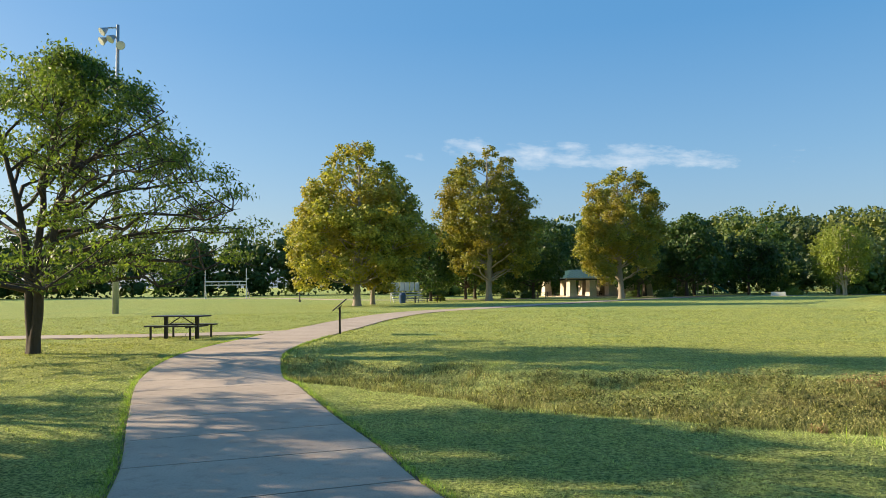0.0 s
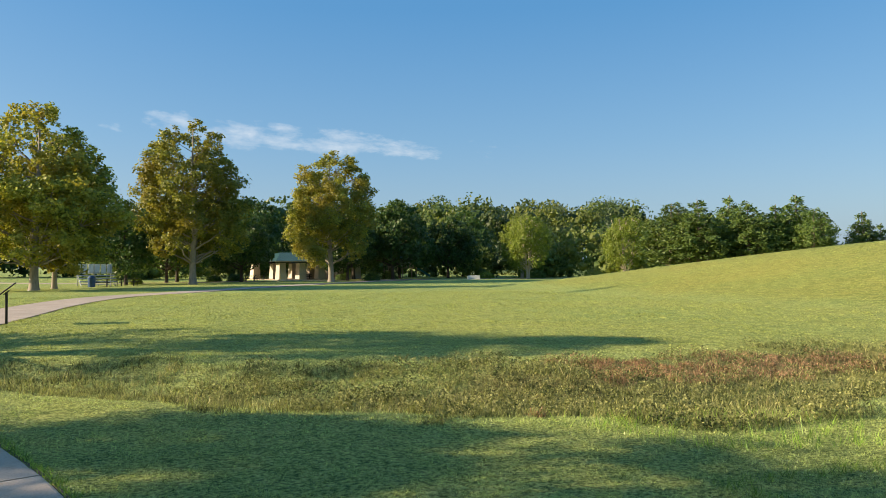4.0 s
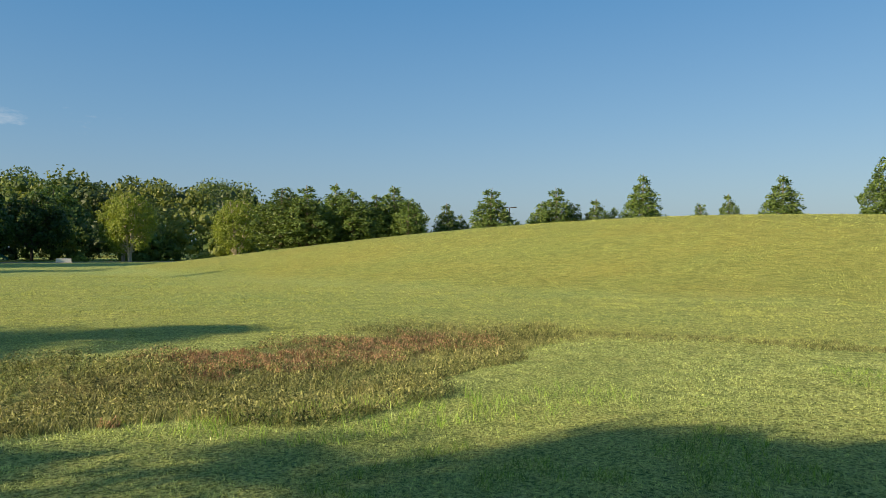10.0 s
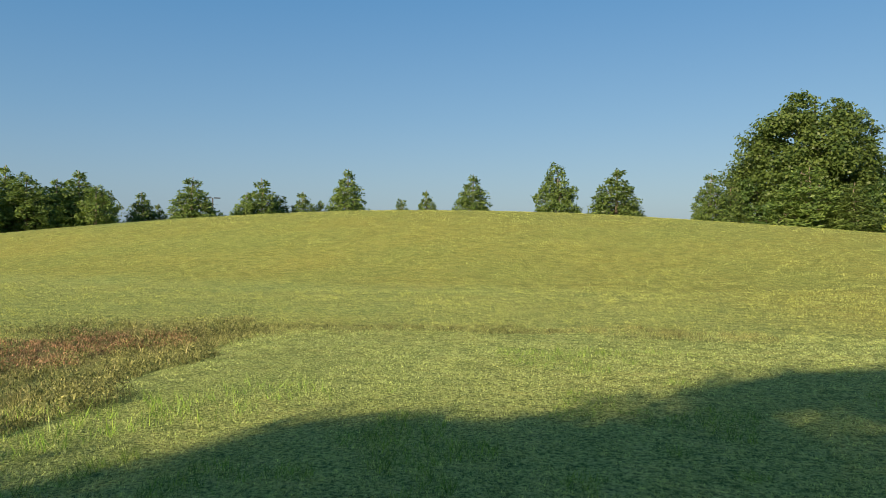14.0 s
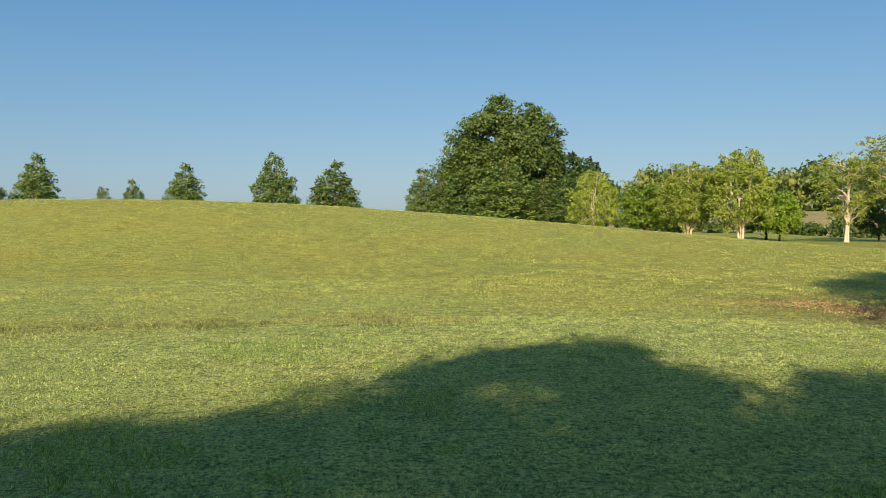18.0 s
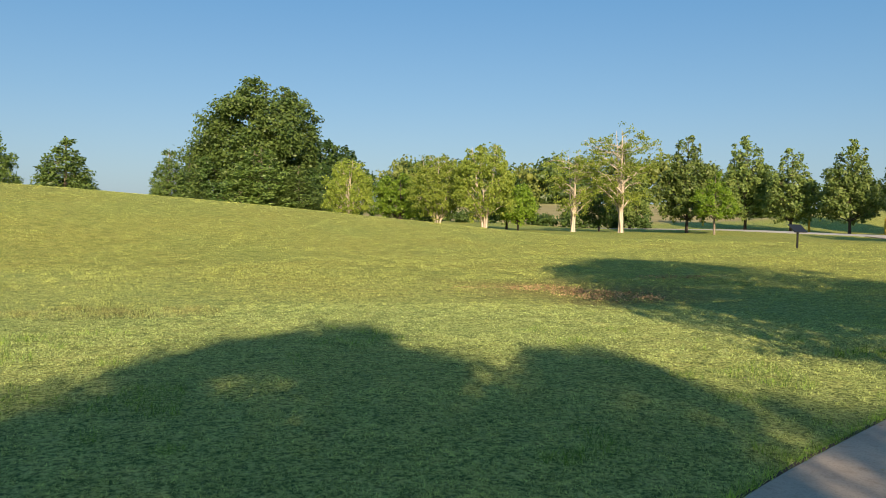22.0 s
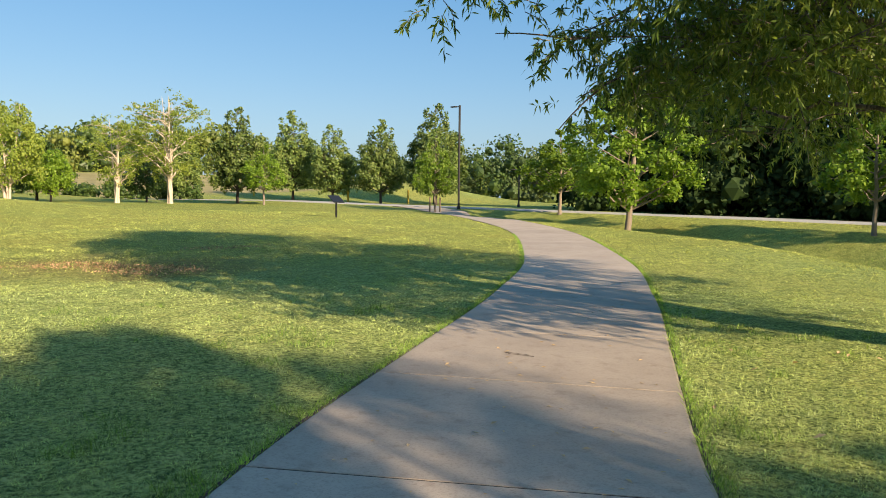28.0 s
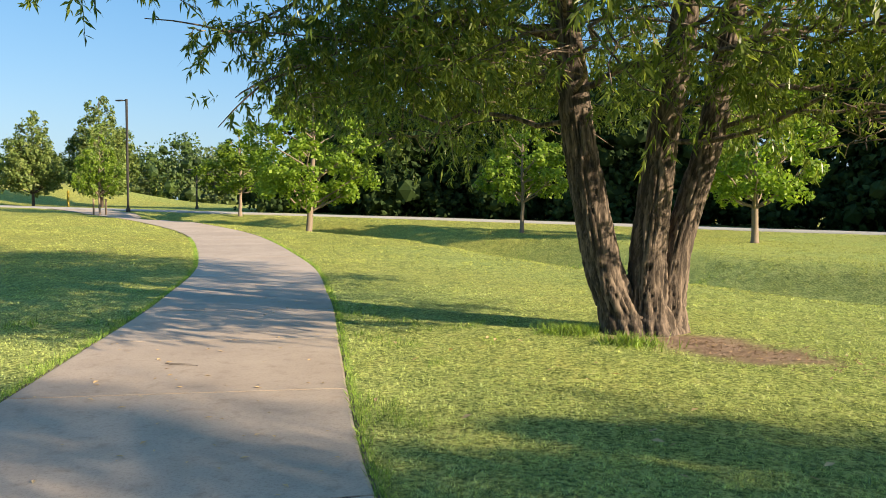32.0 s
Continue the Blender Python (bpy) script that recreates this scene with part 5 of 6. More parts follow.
# far treeline to the south-east
woods("woods_far", "distant hazy treeline beyond the fields", 95, spots_line([(60, -235), (120, -215), (170, -170), (210, -115), (222, -70)], 4, 9, 2, 6, 9, 9, 14), [M_HILLWOOD, M_WOOD, M_YELLOWWOOD], 1.1, 380)
woods("woods_southeast", "nearer trees across the hay field", 96, spots_line([(38, -140), (62, -135), (85, -128)], 6, 9, 2, 5, 7, 8, 13), [M_HILLWOOD, M_HILLWOOD, M_WOOD], 0.6, 800)
woods("hedge_field", "low dark hedge row at the field edge", 97, spots_line([(72, -52), (92, -42), (110, -22), (112, 0)], 7, 2.2, 1, 1.0, 1.5, 1.2, 1.9), M_SHRUB, 0.3, 420)


# ---- three-stemmed willow oak by the walkway ----
W_ENV = [(0, .6), (.17, 1.5), (.24, 4.4), (.33, 5.0), (.55, 5.0), (.75, 4.2), (.9, 2.4), (1, .4)]
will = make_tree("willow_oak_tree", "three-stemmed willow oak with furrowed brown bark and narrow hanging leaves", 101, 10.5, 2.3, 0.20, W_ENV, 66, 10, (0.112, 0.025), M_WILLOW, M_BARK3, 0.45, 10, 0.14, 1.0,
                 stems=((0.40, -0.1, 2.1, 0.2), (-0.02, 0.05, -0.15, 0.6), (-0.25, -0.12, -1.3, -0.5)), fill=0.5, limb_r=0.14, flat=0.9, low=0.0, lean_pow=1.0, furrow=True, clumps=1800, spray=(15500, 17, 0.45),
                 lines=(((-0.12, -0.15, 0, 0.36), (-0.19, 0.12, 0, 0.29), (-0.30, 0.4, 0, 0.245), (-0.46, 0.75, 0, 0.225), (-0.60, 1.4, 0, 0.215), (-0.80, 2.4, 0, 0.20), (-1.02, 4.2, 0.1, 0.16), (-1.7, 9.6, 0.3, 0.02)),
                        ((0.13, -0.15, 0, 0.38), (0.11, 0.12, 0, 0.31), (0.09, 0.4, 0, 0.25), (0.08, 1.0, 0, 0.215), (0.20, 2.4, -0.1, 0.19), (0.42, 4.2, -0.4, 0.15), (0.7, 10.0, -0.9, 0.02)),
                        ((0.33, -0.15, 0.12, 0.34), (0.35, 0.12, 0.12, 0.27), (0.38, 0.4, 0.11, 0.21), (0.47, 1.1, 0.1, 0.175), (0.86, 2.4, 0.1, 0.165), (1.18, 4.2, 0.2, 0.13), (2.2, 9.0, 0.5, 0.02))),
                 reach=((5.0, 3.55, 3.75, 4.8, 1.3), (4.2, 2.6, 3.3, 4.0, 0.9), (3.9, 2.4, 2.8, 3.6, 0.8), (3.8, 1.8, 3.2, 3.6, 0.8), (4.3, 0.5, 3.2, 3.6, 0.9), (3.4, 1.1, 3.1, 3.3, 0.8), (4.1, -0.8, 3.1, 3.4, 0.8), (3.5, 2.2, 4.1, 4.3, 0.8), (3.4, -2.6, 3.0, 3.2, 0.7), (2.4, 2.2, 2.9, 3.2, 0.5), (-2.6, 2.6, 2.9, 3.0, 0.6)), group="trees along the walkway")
set_down(will, 0.42, -9.05)
# its neighbours to the west, out of view, that shade the lawn
thin = make_tree("honey_locust_tree", "unseen honey locust placed west of the walkway to shade the lawn", 23, 8.0, 1.6, 0.17, LOC_ENV, 36, 17000, (0.19, 0.08), M_LOCUST, M_BARK, 0.5, 7, 0.40, 0.55, low=0.0, lean_pow=1.7, clumps=230, stems=((0.0, 0, 0.5, 0.3), (-0.03, 0.02, -1.6, 0.3), (0.03, -0.02, 1.8, -0.5)), fill=0.05, ragged=0.8, group="trees along the walkway", limb_r=0.5)
set_down(thin, -10.4, 8.0, 140)
thin.scale = (0.85, 0.85, 0.86)
# more unseen copies, set and scaled to fill out the lawn shadow
plant(thin, -11.4, 4.7, 20, 0.86, 1.12)
plant(thin, -14.6, 7.2, 170, 0.52, 1.14)
plant(thin, -11.2, 1.7, 310, 0.44, 1.0)
plant(thin, -11.5, -1.0, 250, 0.42, 0.62)
plant(thin, -14.4, 4.6, 95, 0.62, 1.08)
# sparse unseen tree, added far off for soft partial shade on the path
airy = make_tree("honey_locust_tree", "tall unseen airy honey locust added farther west to half-shade the path", 24, 13.0, 2.5, 0.2, [(e[0], e[1] * 0.95) for e in LOC_ENV], 34, 4400, (0.17, 0.07), M_LOCUST, M_BARK, 0.6, 6, 0.40, 0.55, low=0.0, lean_pow=1.7, clumps=260, stems=((0.0, 0, 0.5, 0.3), (0.03, -0.02, 1.8, -0.5)), fill=0.3, group="trees along the walkway", limb_r=0.3)
set_down(airy, -27.0, 4.3)
# another unseen copy, shading the lawn left of the path
plant(thin, -15.7, 12.3, 200, 0.62, 0.9)


# ---- grass ----
def blades(x, y, h, w, g, lean=0.5, comb=None):
    n = len(x)
    z = terrain(x, y)
    a = g.uniform(0, 2 * np.pi, n)
    l = g.uniform(0.1, lean, n) * h
    b = a + g.uniform(-1.6, 1.6, n) if comb is None else comb + g.normal(size=n) * 0.7
    p = np.stack([x, y, z - 0.01], 1)
    s = np.stack([np.cos(a), np.sin(a), np.zeros(n)], 1) * (w * 0.5)[:, None]
    tip = p + np.stack([np.cos(b) * l, np.sin(b) * l, h], 1)
    V = np.stack([p - s, p + s, tip], 1).reshape(-1, 3)
    return V, np.arange(n * 3).reshape(n, 3)


def scatter(n, r0, r1, g, a0=-36, a1=202):
    r = np.exp(g.uniform(math.log(r0), math.log(r1), n))
    a = np.radians(g.uniform(a0, a1, n))
    return CX + r * np.sin(a), CY + r * np.cos(a), r


def off_path(x, y):
    return (walk_dist(x, y) > halfw(y) + 0.02) & (polydist(x, y, SIDEWALK_WEST) > 0.9)


def grass(name, label, n, r0, r1, mat, hgt, seed, keep, a0=-36, a1=202, even=0.05, lean=0.9):
    """Tufted blades: denser and taller in clumps, leaning together."""
    g = np.random.default_rng(seed)
    x, y, r = scatter(n, r0, r1, g, a0, a1)
    k = np.where(r < 9, vnoise(x, y, 0.075, 22), np.where(r < 20, vnoise(x, y, 0.13, 23), vnoise(x, y, 0.38, 24)))
    ok = keep(x, y, g) & off_path(x, y) & (g.uniform(size=n) < even + (1 - even) * 1.4 * k)
    x, y, r, k = x[ok], y[ok], r[ok], k[ok]
    h = hgt * g.uniform(0.5, 1.25, len(x)) * (0.3 + 0.6 * even + 1.2 * (1 - even) * k) * (0.8 + 0.4 * vnoise(x, y, 1.7, 21)) * np.clip(r / 14, 1, 1.5)
    w = np.maximum(0.0065, 0.00115 * r) * g.uniform(0.7, 1.3, len(x))
    V, F = blades(x, y, h, w, g, lean)
    return tagged(link_mesh(name, V, F, mat), label, "grass", kind="stuff")


def weeds(name, label, n, mat, hgt, size, seed, r0, r1, keep, a0=-20, a1=75):
    """Bushy low growth made of single small leaves."""
    g = np.random.default_rng(seed)
    x, y, r = scatter(n, r0, r1, g, a0, a1)
    k = vnoise(x, y, 0.33, 26) * 0.7 + vnoise(x, y, 1.0, 27) * 0.5
    ok = keep(x, y) & off_path(x, y) & (x > 0.3 + 2 * vnoise(x, y, 1.0, 28)) & (g.uniform(size=n) < k * 1.3)
    x, y, k = x[ok], y[ok], k[ok]
    c = np.stack([x, y, terrain(x, y) + hgt * k * g.uniform(0.02, 1.0, len(x)) ** 0.7], 1)
    V, F = leaves(c, g, size, size * 0.5, -0.5, 0.4, None, 0.5)
    return tagged(link_mesh(name, V, F, mat), label, "weeds", kind="stuff")


def bare(x, y):
    return polydist(x, y, [(0.25, -8.75), (-0.3, -8.3), (-0.9, -7.9)]) + 0.4 * (vnoise(x, y, 0.35, 13) - 0.5) < 0.5


def lawn_keep(x, y, g):
    d = polydist(x, y, SWALE)
    return ((d > 1.6) | (g.uniform(size=len(x)) < 0.35)) & ~bare(x, y) & (polydist(x, y, ROAD) > 3.2)


grass("lawn_grass", "short dewy lawn grass blades", 1100000, 3.3, 15, M_GRASS, 0.031, 31, lawn_keep, even=0.3, lean=1.7)
grass("lawn_grass_beyond", "short lawn grass towards the hill", 680000, 14, 52, M_HILLGRASS, 0.030, 30, lawn_keep, even=0.25, lean=1.6)
RUST = [(7.0, 11.2), (9.5, 10.8), (12.3, 10.8)]


def swale_edge(x, y):
    return polydist(x, y, SWALE) + 1.5 * (vnoise(x, y, 0.9, 33) - 0.5) - 0.6 * np.exp(-((x - 5.0) / 3.0) ** 2)


def rust_edge(x, y):
    return np.minimum(polydist(x, y, RUST), np.hypot(x - 4.1, y - 8.4) + 0.8) + 1.1 * (vnoise(x, y, 0.8, 36) - 0.5)


weeds("swale_weeds", "rough olive weeds in the swale", 260000, M_WEED, 0.21, 0.036, 32, 6, 20, lambda x, y: (swale_edge(x, y) < 1.8) & (rust_edge(x, y) > 0.5) & (vnoise(x, y, 0.3, 57) > 0.33))
weeds("swale_rust", "rusty dried weeds in the swale", 150000, M_RUST, 0.17, 0.030, 35, 7, 19, lambda x, y: (rust_edge(x, y) < 0.85) & (vnoise(x, y, 0.3, 56) > 0.3))
grass("swale_herbage", "dense rough olive herbage standing in the swale", 420000, 6, 19, M_WEED, 0.085, 34, lambda x, y, g: (swale_edge(x, y) < 1.8) & (rust_edge(x, y) > 0.3) & (g.uniform(size=len(x)) < 0.1 + vnoise(x, y, 0.4, 29) ** 1.5), -20, 75)
grass("swale_stalks", "tall dry seed stalks among the weeds of the swale", 32000, 6, 19, M_STALK, 0.16, 39, lambda x, y, g: (swale_edge(x, y) < 1.6) & (g.uniform(size=len(x)) < vnoise(x, y, 0.55, 19) ** 2), -20, 75)
grass("rust_stalks", "dried rust-brown stalks in the swale", 260000, 7, 19, M_RUST, 0.07, 50, lambda x, y, g: (rust_edge(x, y) < 0.85) & (vnoise(x, y, 0.3, 56) > 0.3), 10, 70)
TOE = [(12.3, 10.6), (13.7, 8.2), (14.6, 5.5), (15.1, 3.0), (15.0, 0.5)]
grass("toe_growth", "rough olive and tan growth along the foot of the hill", 150000, 12.5, 18, M_WEED, 0.06, 53, lambda x, y, g: (polydist(x, y, TOE) + 1.0 * (vnoise(x, y, 0.8, 54) - 0.5) < 0.55) & (g.uniform(size=len(x)) < 0.9 * vnoise(x, y, 0.5, 55) + 0.15), 35, 100)
grass("lush_patch", "taller bright green grass beside the swale", 90000, 4, 16, M_LUSH, 0.15, 37, lambda x, y, g: (polydist(x, y, [(4.8, 7.2), (6.2, 6.4), (7.6, 5.7)]) + 0.8 * (vnoise(x, y, 0.7, 38) - 0.5) < 0.7) & (vnoise(x, y, 0.25, 40) > 0.35))
weeds("dry_patch", "reddish dry weeds in a shallow hollow of the lawn", 60000, M_RUST, 0.10, 0.045, 43, 12, 24, lambda x, y: (polydist(x, y, [(17.2, -6.2), (16.0, -7.9), (14.3, -8.0)]) + 1.2 * (vnoise(x, y, 0.8, 44) - 0.5) < 0.55) | (polydist(x, y, [(18.6, -12.2), (18.2, -13.6)]) + (vnoise(x, y, 0.8, 45) - 0.5) < 0.4) | (np.hypot(x - 15.0, y + 17.6) + (vnoise(x, y, 0.6, 46) - 0.5) < 0.5), 95, 150)
grass("coarse_tufts", "coarser dark green grass tufts in the lawn", 200000, 3.4, 12, M_LUSH, 0.085, 47, lambda x, y, g: (vnoise(x, y, 0.5, 48) * 0.6 + vnoise(x, y, 1.6, 49) * 0.4 > 0.64) & (y < 5.5) & (x > 2) & ~bare(x, y))
grass("ditch_growth", "longer coarse grass along the banks of the ditch", 120000, 12, 48, M_LUSH, 0.10, 58, lambda x, y, g: (polydist(x, y, DITCH) + 1.6 * (vnoise(x, y, 1.2, 59) - 0.5) < 1.5) & (g.uniform(size=len(x)) < vnoise(x, y, 0.5, 60) + 0.1), 140, 205)
# longer fringe along the walkway
g = np.random.default_rng(41)
k = g.integers(0, len(walk_line) - 1, 80000)
sel = (walk_line[k][:, 1] < 26) & (walk_line[k][:, 1] > -26)
k = k[sel]
d = np.diff(walk_line, axis=0)[k]
nrm = np.stack([d[:, 1], -d[:, 0]], 1) / np.hypot(d[:, 0], d[:, 1])[:, None]
off = (halfw(walk_line[k][:, 1]) + np.abs(g.normal(size=len(k))) * 0.05 + 0.004) * np.where(g.uniform(size=len(k)) < 0.5, -1, 1)
P = walk_line[k] + d * g.uniform(size=(len(k), 1)) + nrm * off[:, None]
V, F = blades(P[:, 0], P[:, 1], g.uniform(0.03, 0.085, len(k)), g.uniform(0.006, 0.012, len(k)), g, 1.0)
tagged(link_mesh("edge_grass", V, F, M_LUSH), "longer green grass fringe along the concrete edge", "grass", kind="stuff")

# ---- fallen leaves and twigs on the walkway ----
def litter():
    g = np.random.default_rng(51)
    me = None
    for i in range(200):
        k = g.integers(0, len(walk_line))
        while not (-14 < walk_line[k][1] < 0):
            k = g.integers(0, len(walk_line))
        x, y = walk_line[k] + g.uniform(-1.25, 1.25, 2)
        if polydist(np.array([x]), np.array([y]), walk_line)[0] > HALF - 0.05:
            continue
        if me is None:
            V, F = leaves(np.zeros((1, 3)), g, 0.07, 0.035, 0.0, 0.5)
            me = bpy.data.meshes.new("fallen_leaf")
            me.from_pydata([(-0.035, 0, 0.004), (0, 0.016, 0.012), (0.035, 0, 0.006), (0, -0.016, 0.010)], [], [(0, 1, 2, 3)])
            me.materials.append(M_LITTER)
        ob = new("fallen_leaf", me)
        ob.matrix_basis = pose(x, y, zt(x, y) + 0.017, g.uniform(-8, 8), g.uniform(-8, 8), g.uniform(0, 360))
        ob.scale = (g.uniform(0.4, 1.1),) * 3
        tagged(ob, "dry tan fallen leaf lying on the concrete path", "leaf", "fallen leaves on the path")


litter()


def twig(x, y):
    t = thing("fallen_twig", x, y, zt(x, y) + 0.02, "thin forked dry twig lying on the concrete path", "twig", rz=20)
    bm = bmesh.new()
    rod(bm, (-0.16, 0.03, 0.006), (0.1, -0.02, 0.008), 0.0035, 0.003, 5)
    rod(bm, (0.1, -0.02, 0.008), (0.17, -0.09, 0.008), 0.003, 0.0025, 5)
    rod(bm, (0.17, -0.09, 0.008), (-0.1, -0.03, 0.006), 0.003, 0.002, 5)
    part("stick", bm, M_BARK, t)


twig(4.77, -5.8)

# ---- stakes, posts, wires ----
def stakes(x, y):
    for s in (-0.35, 0.35):
        t = thing("tree_stake", x + s, y + s * 0.4, zt(x + s, y), "weathered wooden tree stake beside a sapling", "stake", "tree stakes")
        part("post", box(bmesh.new(), 0, 0, 0.5, 0.09, 0.09, 1.1, bevel=0.01), M_WOODSTAKE, t)


stakes(33.3, -42.6)
for px, py in ((59.5, -61.5), (53.3, -64.5), (76, -62)):
    t = thing("bollard", px, py, zt(px, py), "yellow painted bollard beside the road", "bollard", "yellow bollards")
    part("post", rod(bmesh.new(), (0, 0, -0.1), (0, 0, 1.5), 0.11), M_YELLOW, t)
    part("cap", rod(bmesh.new(), (0, 0, 1.5), (0, 0, 1.58), 0.11, 0.05), M_YELLOW, t)


def cloud_strip():
    """Far thin cloud bank, beyond everything else."""
    m, nt, nodes, links, bsdf = mat_new("thin_cloud")
    nodes.remove(bsdf)
    tc = nodes.new("ShaderNodeTexCoord")
    uvw = nodes.new("ShaderNodeSeparateXYZ")
    links.new(tc.outputs["UV"], uvw.inputs[0])
    mp = nodes.new("ShaderNodeMapping")
    mp.inputs["Scale"].default_value = (9, 2.2, 1)
    links.new(tc.outputs["UV"], mp.inputs[0])
    n1 = noise_tex(nodes, links, mp.outputs[0], 1.0, 9, 0.62)
    # fade towards the rim of the strip
    def mth(op, a, b):
        n = nodes.new("ShaderNodeMath")
        n.operation = op
        for i, v in enumerate((a, b)):
            if isinstance(v, (int, float)):
                n.inputs[i].default_value = v
            else:
                links.new(v, n.inputs[i])
        return n.outputs[0]
    vx, vy = uvw.outputs[0], uvw.outputs[1]
    rimx = mth("MULTIPLY", mth("MULTIPLY", vx, mth("SUBTRACT", 1.0, vx)), 4.0)
    rimy = mth("MULTIPLY", mth("MULTIPLY", vy, mth("SUBTRACT", 1.0, vy)), 4.0)
    f = mth("MULTIPLY", mth("POWER", rimx, 0.6), rimy)
    a = mth("SUBTRACT", mth("ADD", n1, mth("MULTIPLY", f, 0.36)), 0.74)
    mr = nodes.new("ShaderNodeMapRange")
    mr.inputs[2].default_value, mr.inputs[4].default_value = 0.34, 0.55
    links.new(a, mr.inputs[0])
    em = nodes.new("ShaderNodeEmission")
    em.inputs[0].default_value, em.inputs[1].default_value = (0.80, 0.78, 0.76, 1), 0.65
    tr = nodes.new("ShaderNodeBsdfTransparent")
    mx = nodes.new("ShaderNodeMixShader")
    links.new(mr.outputs[0], mx.inputs[0])
    links.new(tr.outputs[0], mx.inputs[1])
    links.new(em.outputs[0], mx.inputs[2])
    links.new(mx.outputs[0], nodes["Material Output"].inputs[0])
    R, n = 2600.0, 24
    bm = bmesh.new()
    uv = bm.loops.layers.uv.new("UVMap")
    rows = []
    for i in range(n + 1):
        s = i / n
        a = radians(-6 + 34 * s)
        lo, hi = 8.6 - 1.6 * s, 12.3 - 2.6 * s
        rows.append([bm.verts.new((R * math.sin(a), R * math.cos(a), R * math.tan(radians(e)))) for e in (lo, hi)])
    for i in range(n):
        f = bm.faces.new((rows[i][0], rows[i + 1][0], rows[i + 1][1], rows[i][1]))
        for l, c in zip(f.loops, ((i / n, 0), ((i + 1) / n, 0), ((i + 1) / n, 1), (i / n, 1))):
            l[uv].uv = c
    me = bpy.data.meshes.new("cloud_backdrop")
    bm.to_mesh(me)
    bm.free()
    me.materials.append(m)
    ob = new("cloud_backdrop", me)
    ob.visible_shadow = False
    tagged(ob, "thin strip of white morning cloud low in the sky", "cloud", kind="structure")


cloud_strip()


# ---- far poles and wires, clumps and shrubs ----
def power_line():
    spots = [(96, -121), (66, -138), (30, -150)]
    for px, py in spots:
        t = thing("utility_pole", px, py, zt(px, py), "distant wooden utility pole among trees", "utility pole", "utility poles")
        part("pole", rod(bmesh.new(), (0, 0, 0), (0, 0, 11.5), 0.16, 0.11), M_WOODSTAKE, t)
        part("crossarm", box(bmesh.new(), 0, 0, 11.0, 2.0, 0.12, 0.12), M_WOODSTAKE, t)
    for k, dz in enumerate((11.1, 9.8)):
        for (ax, ay), (bx, by) in zip(spots[:-1], spots[1:]):
            q = curve_path((ax, ay, zt(ax, ay) + dz), (bx, by, zt(bx, by) + dz), (0, 0, -1.0), 14)
            V, F = tubes([(q, np.full(14, 0.03))], 5)
            tagged(link_mesh("overhead_wire", V, F, M_GALV), "thin overhead wire strung between utility poles", "wire", "overhead wires")


power_line()


def twin_lamp(hd, dist, top):
    px, py = 0.4 + dist * math.sin(radians(hd)), 1.4 + dist * math.cos(radians(hd))
    z = zt(px, py)
    t = thing("car_park_lamp", px, py, z, "dark twin-headed lamp pole standing beyond the hill", "street lamp", "street lamps", -hd)
    part("pole", rod(bmesh.new(), (0, 0, 0), (0, 0, top - z), 0.12, 0.09), M_BRONZE, t)
    for s in (-1, 1):
        part("lamp_head", box(bmesh.new(), s * 0.6, 0, top - z, 0.9, 0.35, 0.14, bevel=0.03), M_BRONZE, t)


twin_lamp(55.4, 112, 7.8)
area_lamp(-18.3, 97.0, 3.9, 30, "small dark path lamp beyond the sycamores")


def shrub(x, y, r, seed, mat, label):
    g = np.random.default_rng(seed)
    root = tagged(new("shrub"), label, "shrub", "shrubs")
    root.matrix_basis = pose(x, y, zt(x, y))
    e = g.normal(size=(900, 3))
    e /= np.linalg.norm(e, axis=1, keepdims=True)
    e[:, 2] = np.abs(e[:, 2])
    lump = 0.7 + 0.5 * vnoise(e[:, 0] * 3 + 5, e[:, 1] * 3 + e[:, 2] * 4, 1.0, seed)
    c = e * (r * lump * g.uniform(0.5, 1, 900) ** 0.4)[:, None] * np.array([1, 1, 0.85])
    V, F = leaves(c, g, 0.22, 0.15, 0.0, 0.3, e)
    link_mesh("foliage", V, F, mat, root)
    st = [(curve_path((0, 0, -0.05), e[k] * r * 0.7, (0, 0, 0.1), 5), np.linspace(0.03, 0.01, 5)) for k in range(9)]
    V, F = tubes(st, 5)
    link_mesh("stems", V, F, M_BARK, root)


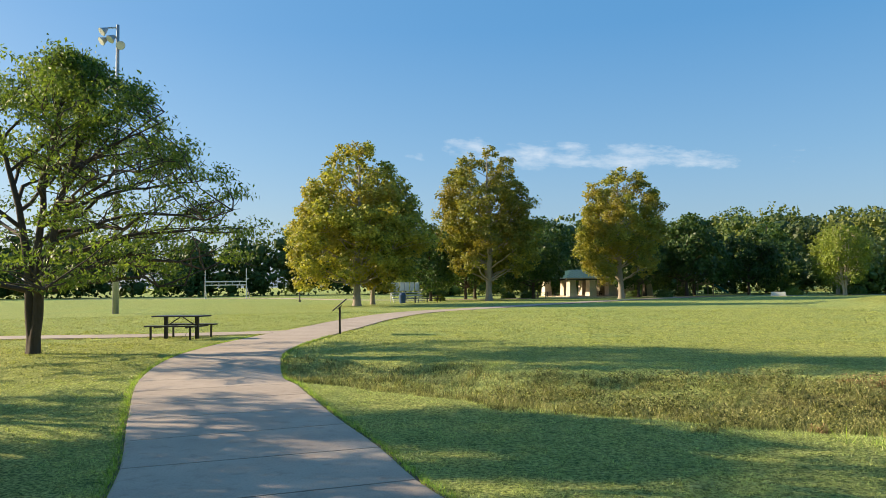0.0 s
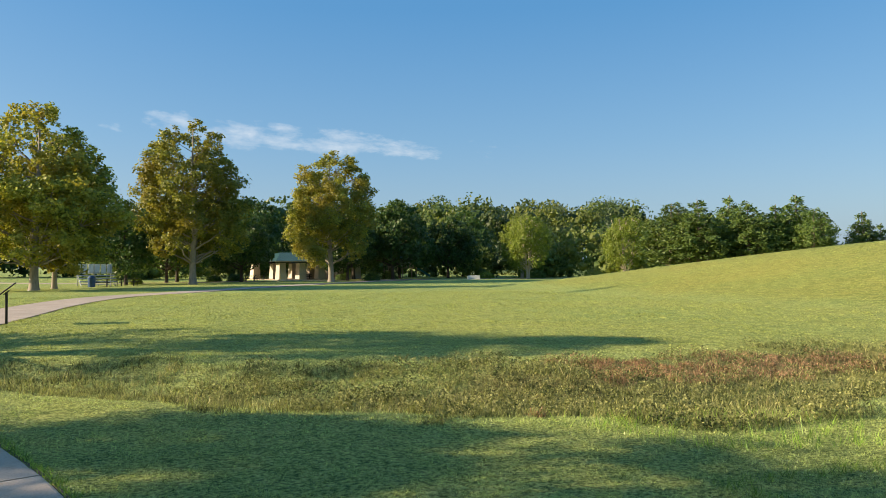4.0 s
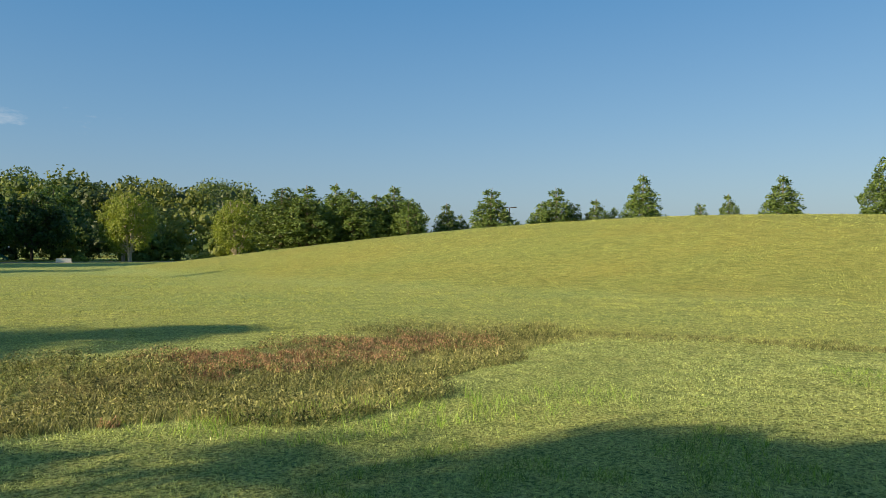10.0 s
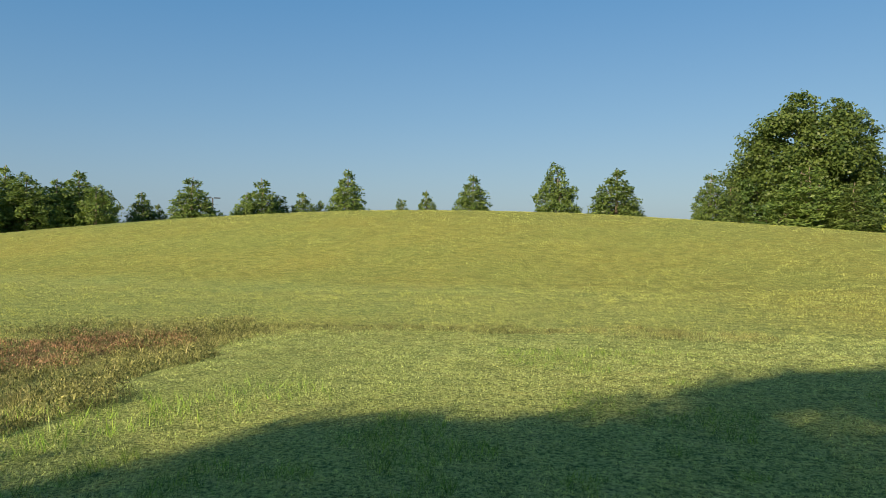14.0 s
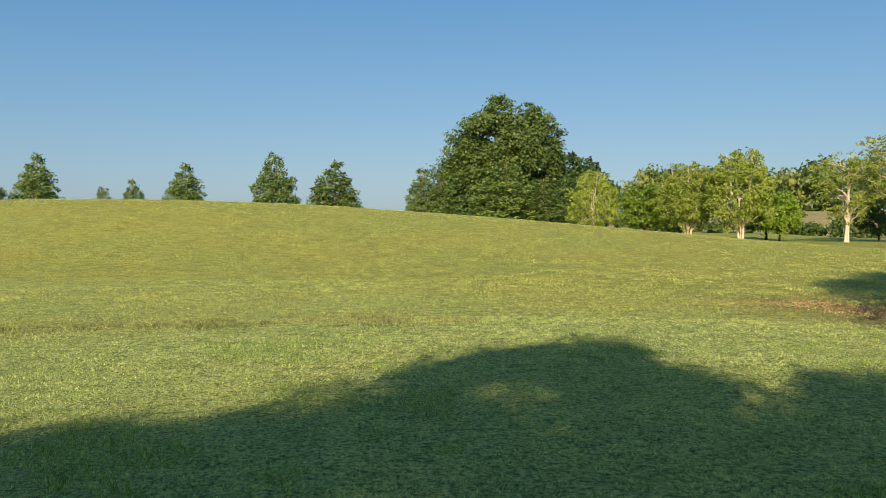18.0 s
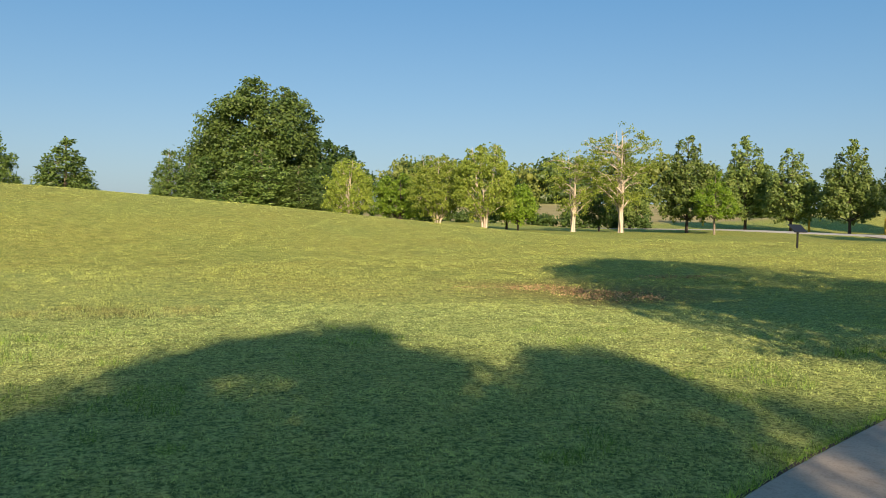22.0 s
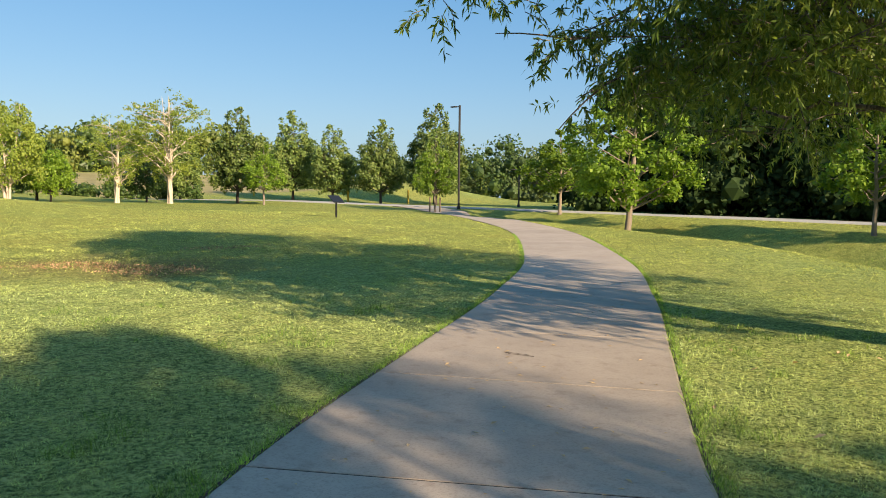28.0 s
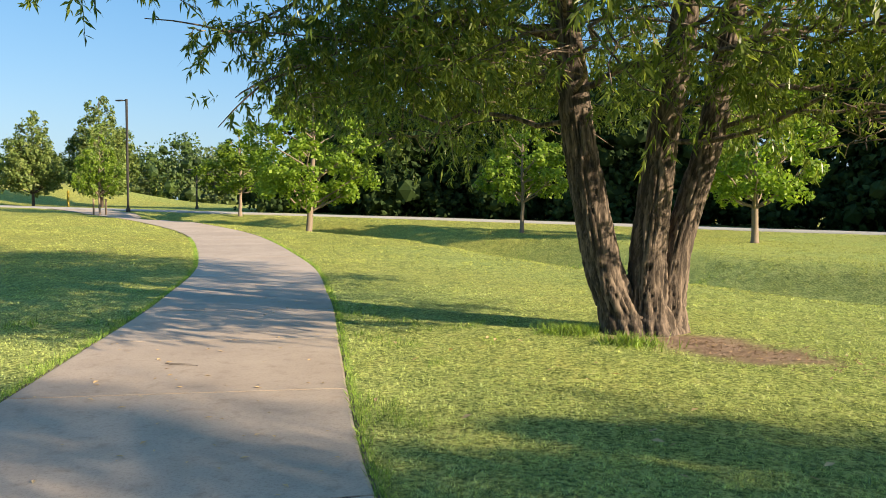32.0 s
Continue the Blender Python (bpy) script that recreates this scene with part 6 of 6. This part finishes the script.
for i, (px, py, r, mt) in enumerate(((-0.5, 93.5, 0.8, M_BIRCH), (29, 100, 1.3, M_SHRUB), (26.5, 106, 1.1, M_SHRUB), (34.5, 109, 1.4, M_SHRUB), (47.5, 103, 1.2, M_BIRCH), (55.0, 101, 1.5, M_SHRUB), (12, 107, 1.2, M_SHRUB), (9.0, 105, 1.0, M_SHRUB), (60.5, 94, 1.8, M_MAPLE), (66.5, 84, 2.4, M_MAPLE))):
    shrub(px, py, r, 200 + i, mt, "low leafy shrub at the edge of the shaded picnic ground")


# long grass tuft and leaf litter at the foot of the three-stemmed tree
g = np.random.default_rng(61)
n = 1500
a, rr = g.uniform(0, 2 * np.pi, n), np.abs(g.normal(size=n)) * 0.16
x = np.where(g.uniform(size=n) < 0.65, 1.25, 0.55) + rr * np.cos(a) * 1.6
y = np.where(x > 0.9, -8.75, -8.15) + rr * np.sin(a)
V, F = blades(x, y, g.uniform(0.05, 0.17, n), g.uniform(0.010, 0.018, n), g, 1.4)
tagged(link_mesh("tree_foot_grass", V, F, M_LUSH), "long lush grass tufts at the foot of the tree", "grass", kind="stuff")
n = 420
k = g.uniform(size=n)
x = 0.4 - 2.1 * k + g.normal(size=n) * 0.35
y = -8.7 + 1.3 * k + g.normal(size=n) * 0.35
c = np.stack([x, y, terrain(x, y) + g.uniform(0.004, 0.02, n)], 1)
V, F = leaves(c, g, 0.07, 0.022, 0.0, 0.4, np.tile([0.0, 0.0, 1.6], (n, 1)))
tagged(link_mesh("leaf_litter", V, F, M_DUFF), "dry brown leaf litter on bare earth under the tree", "leaf litter", kind="stuff")
for i in range(40):
    px, py = 0.9 + g.normal() * 2.2, -5.5 + g.normal() * 1.5
    if polydist(np.array([px]), np.array([py]), walk_line)[0] < HALF + 0.2:
        continue
    ob = new("fallen_leaf", bpy.data.meshes["fallen_leaf"])
    ob.matrix_basis = pose(px, py, zt(px, py) + 0.035, g.uniform(-25, 25), g.uniform(-25, 25), g.uniform(0, 360))
    ob.scale = (g.uniform(0.9, 1.7),) * 3
    tagged(ob, "yellow-brown fallen leaf lying on the lawn", "leaf", "fallen leaves on the lawn")
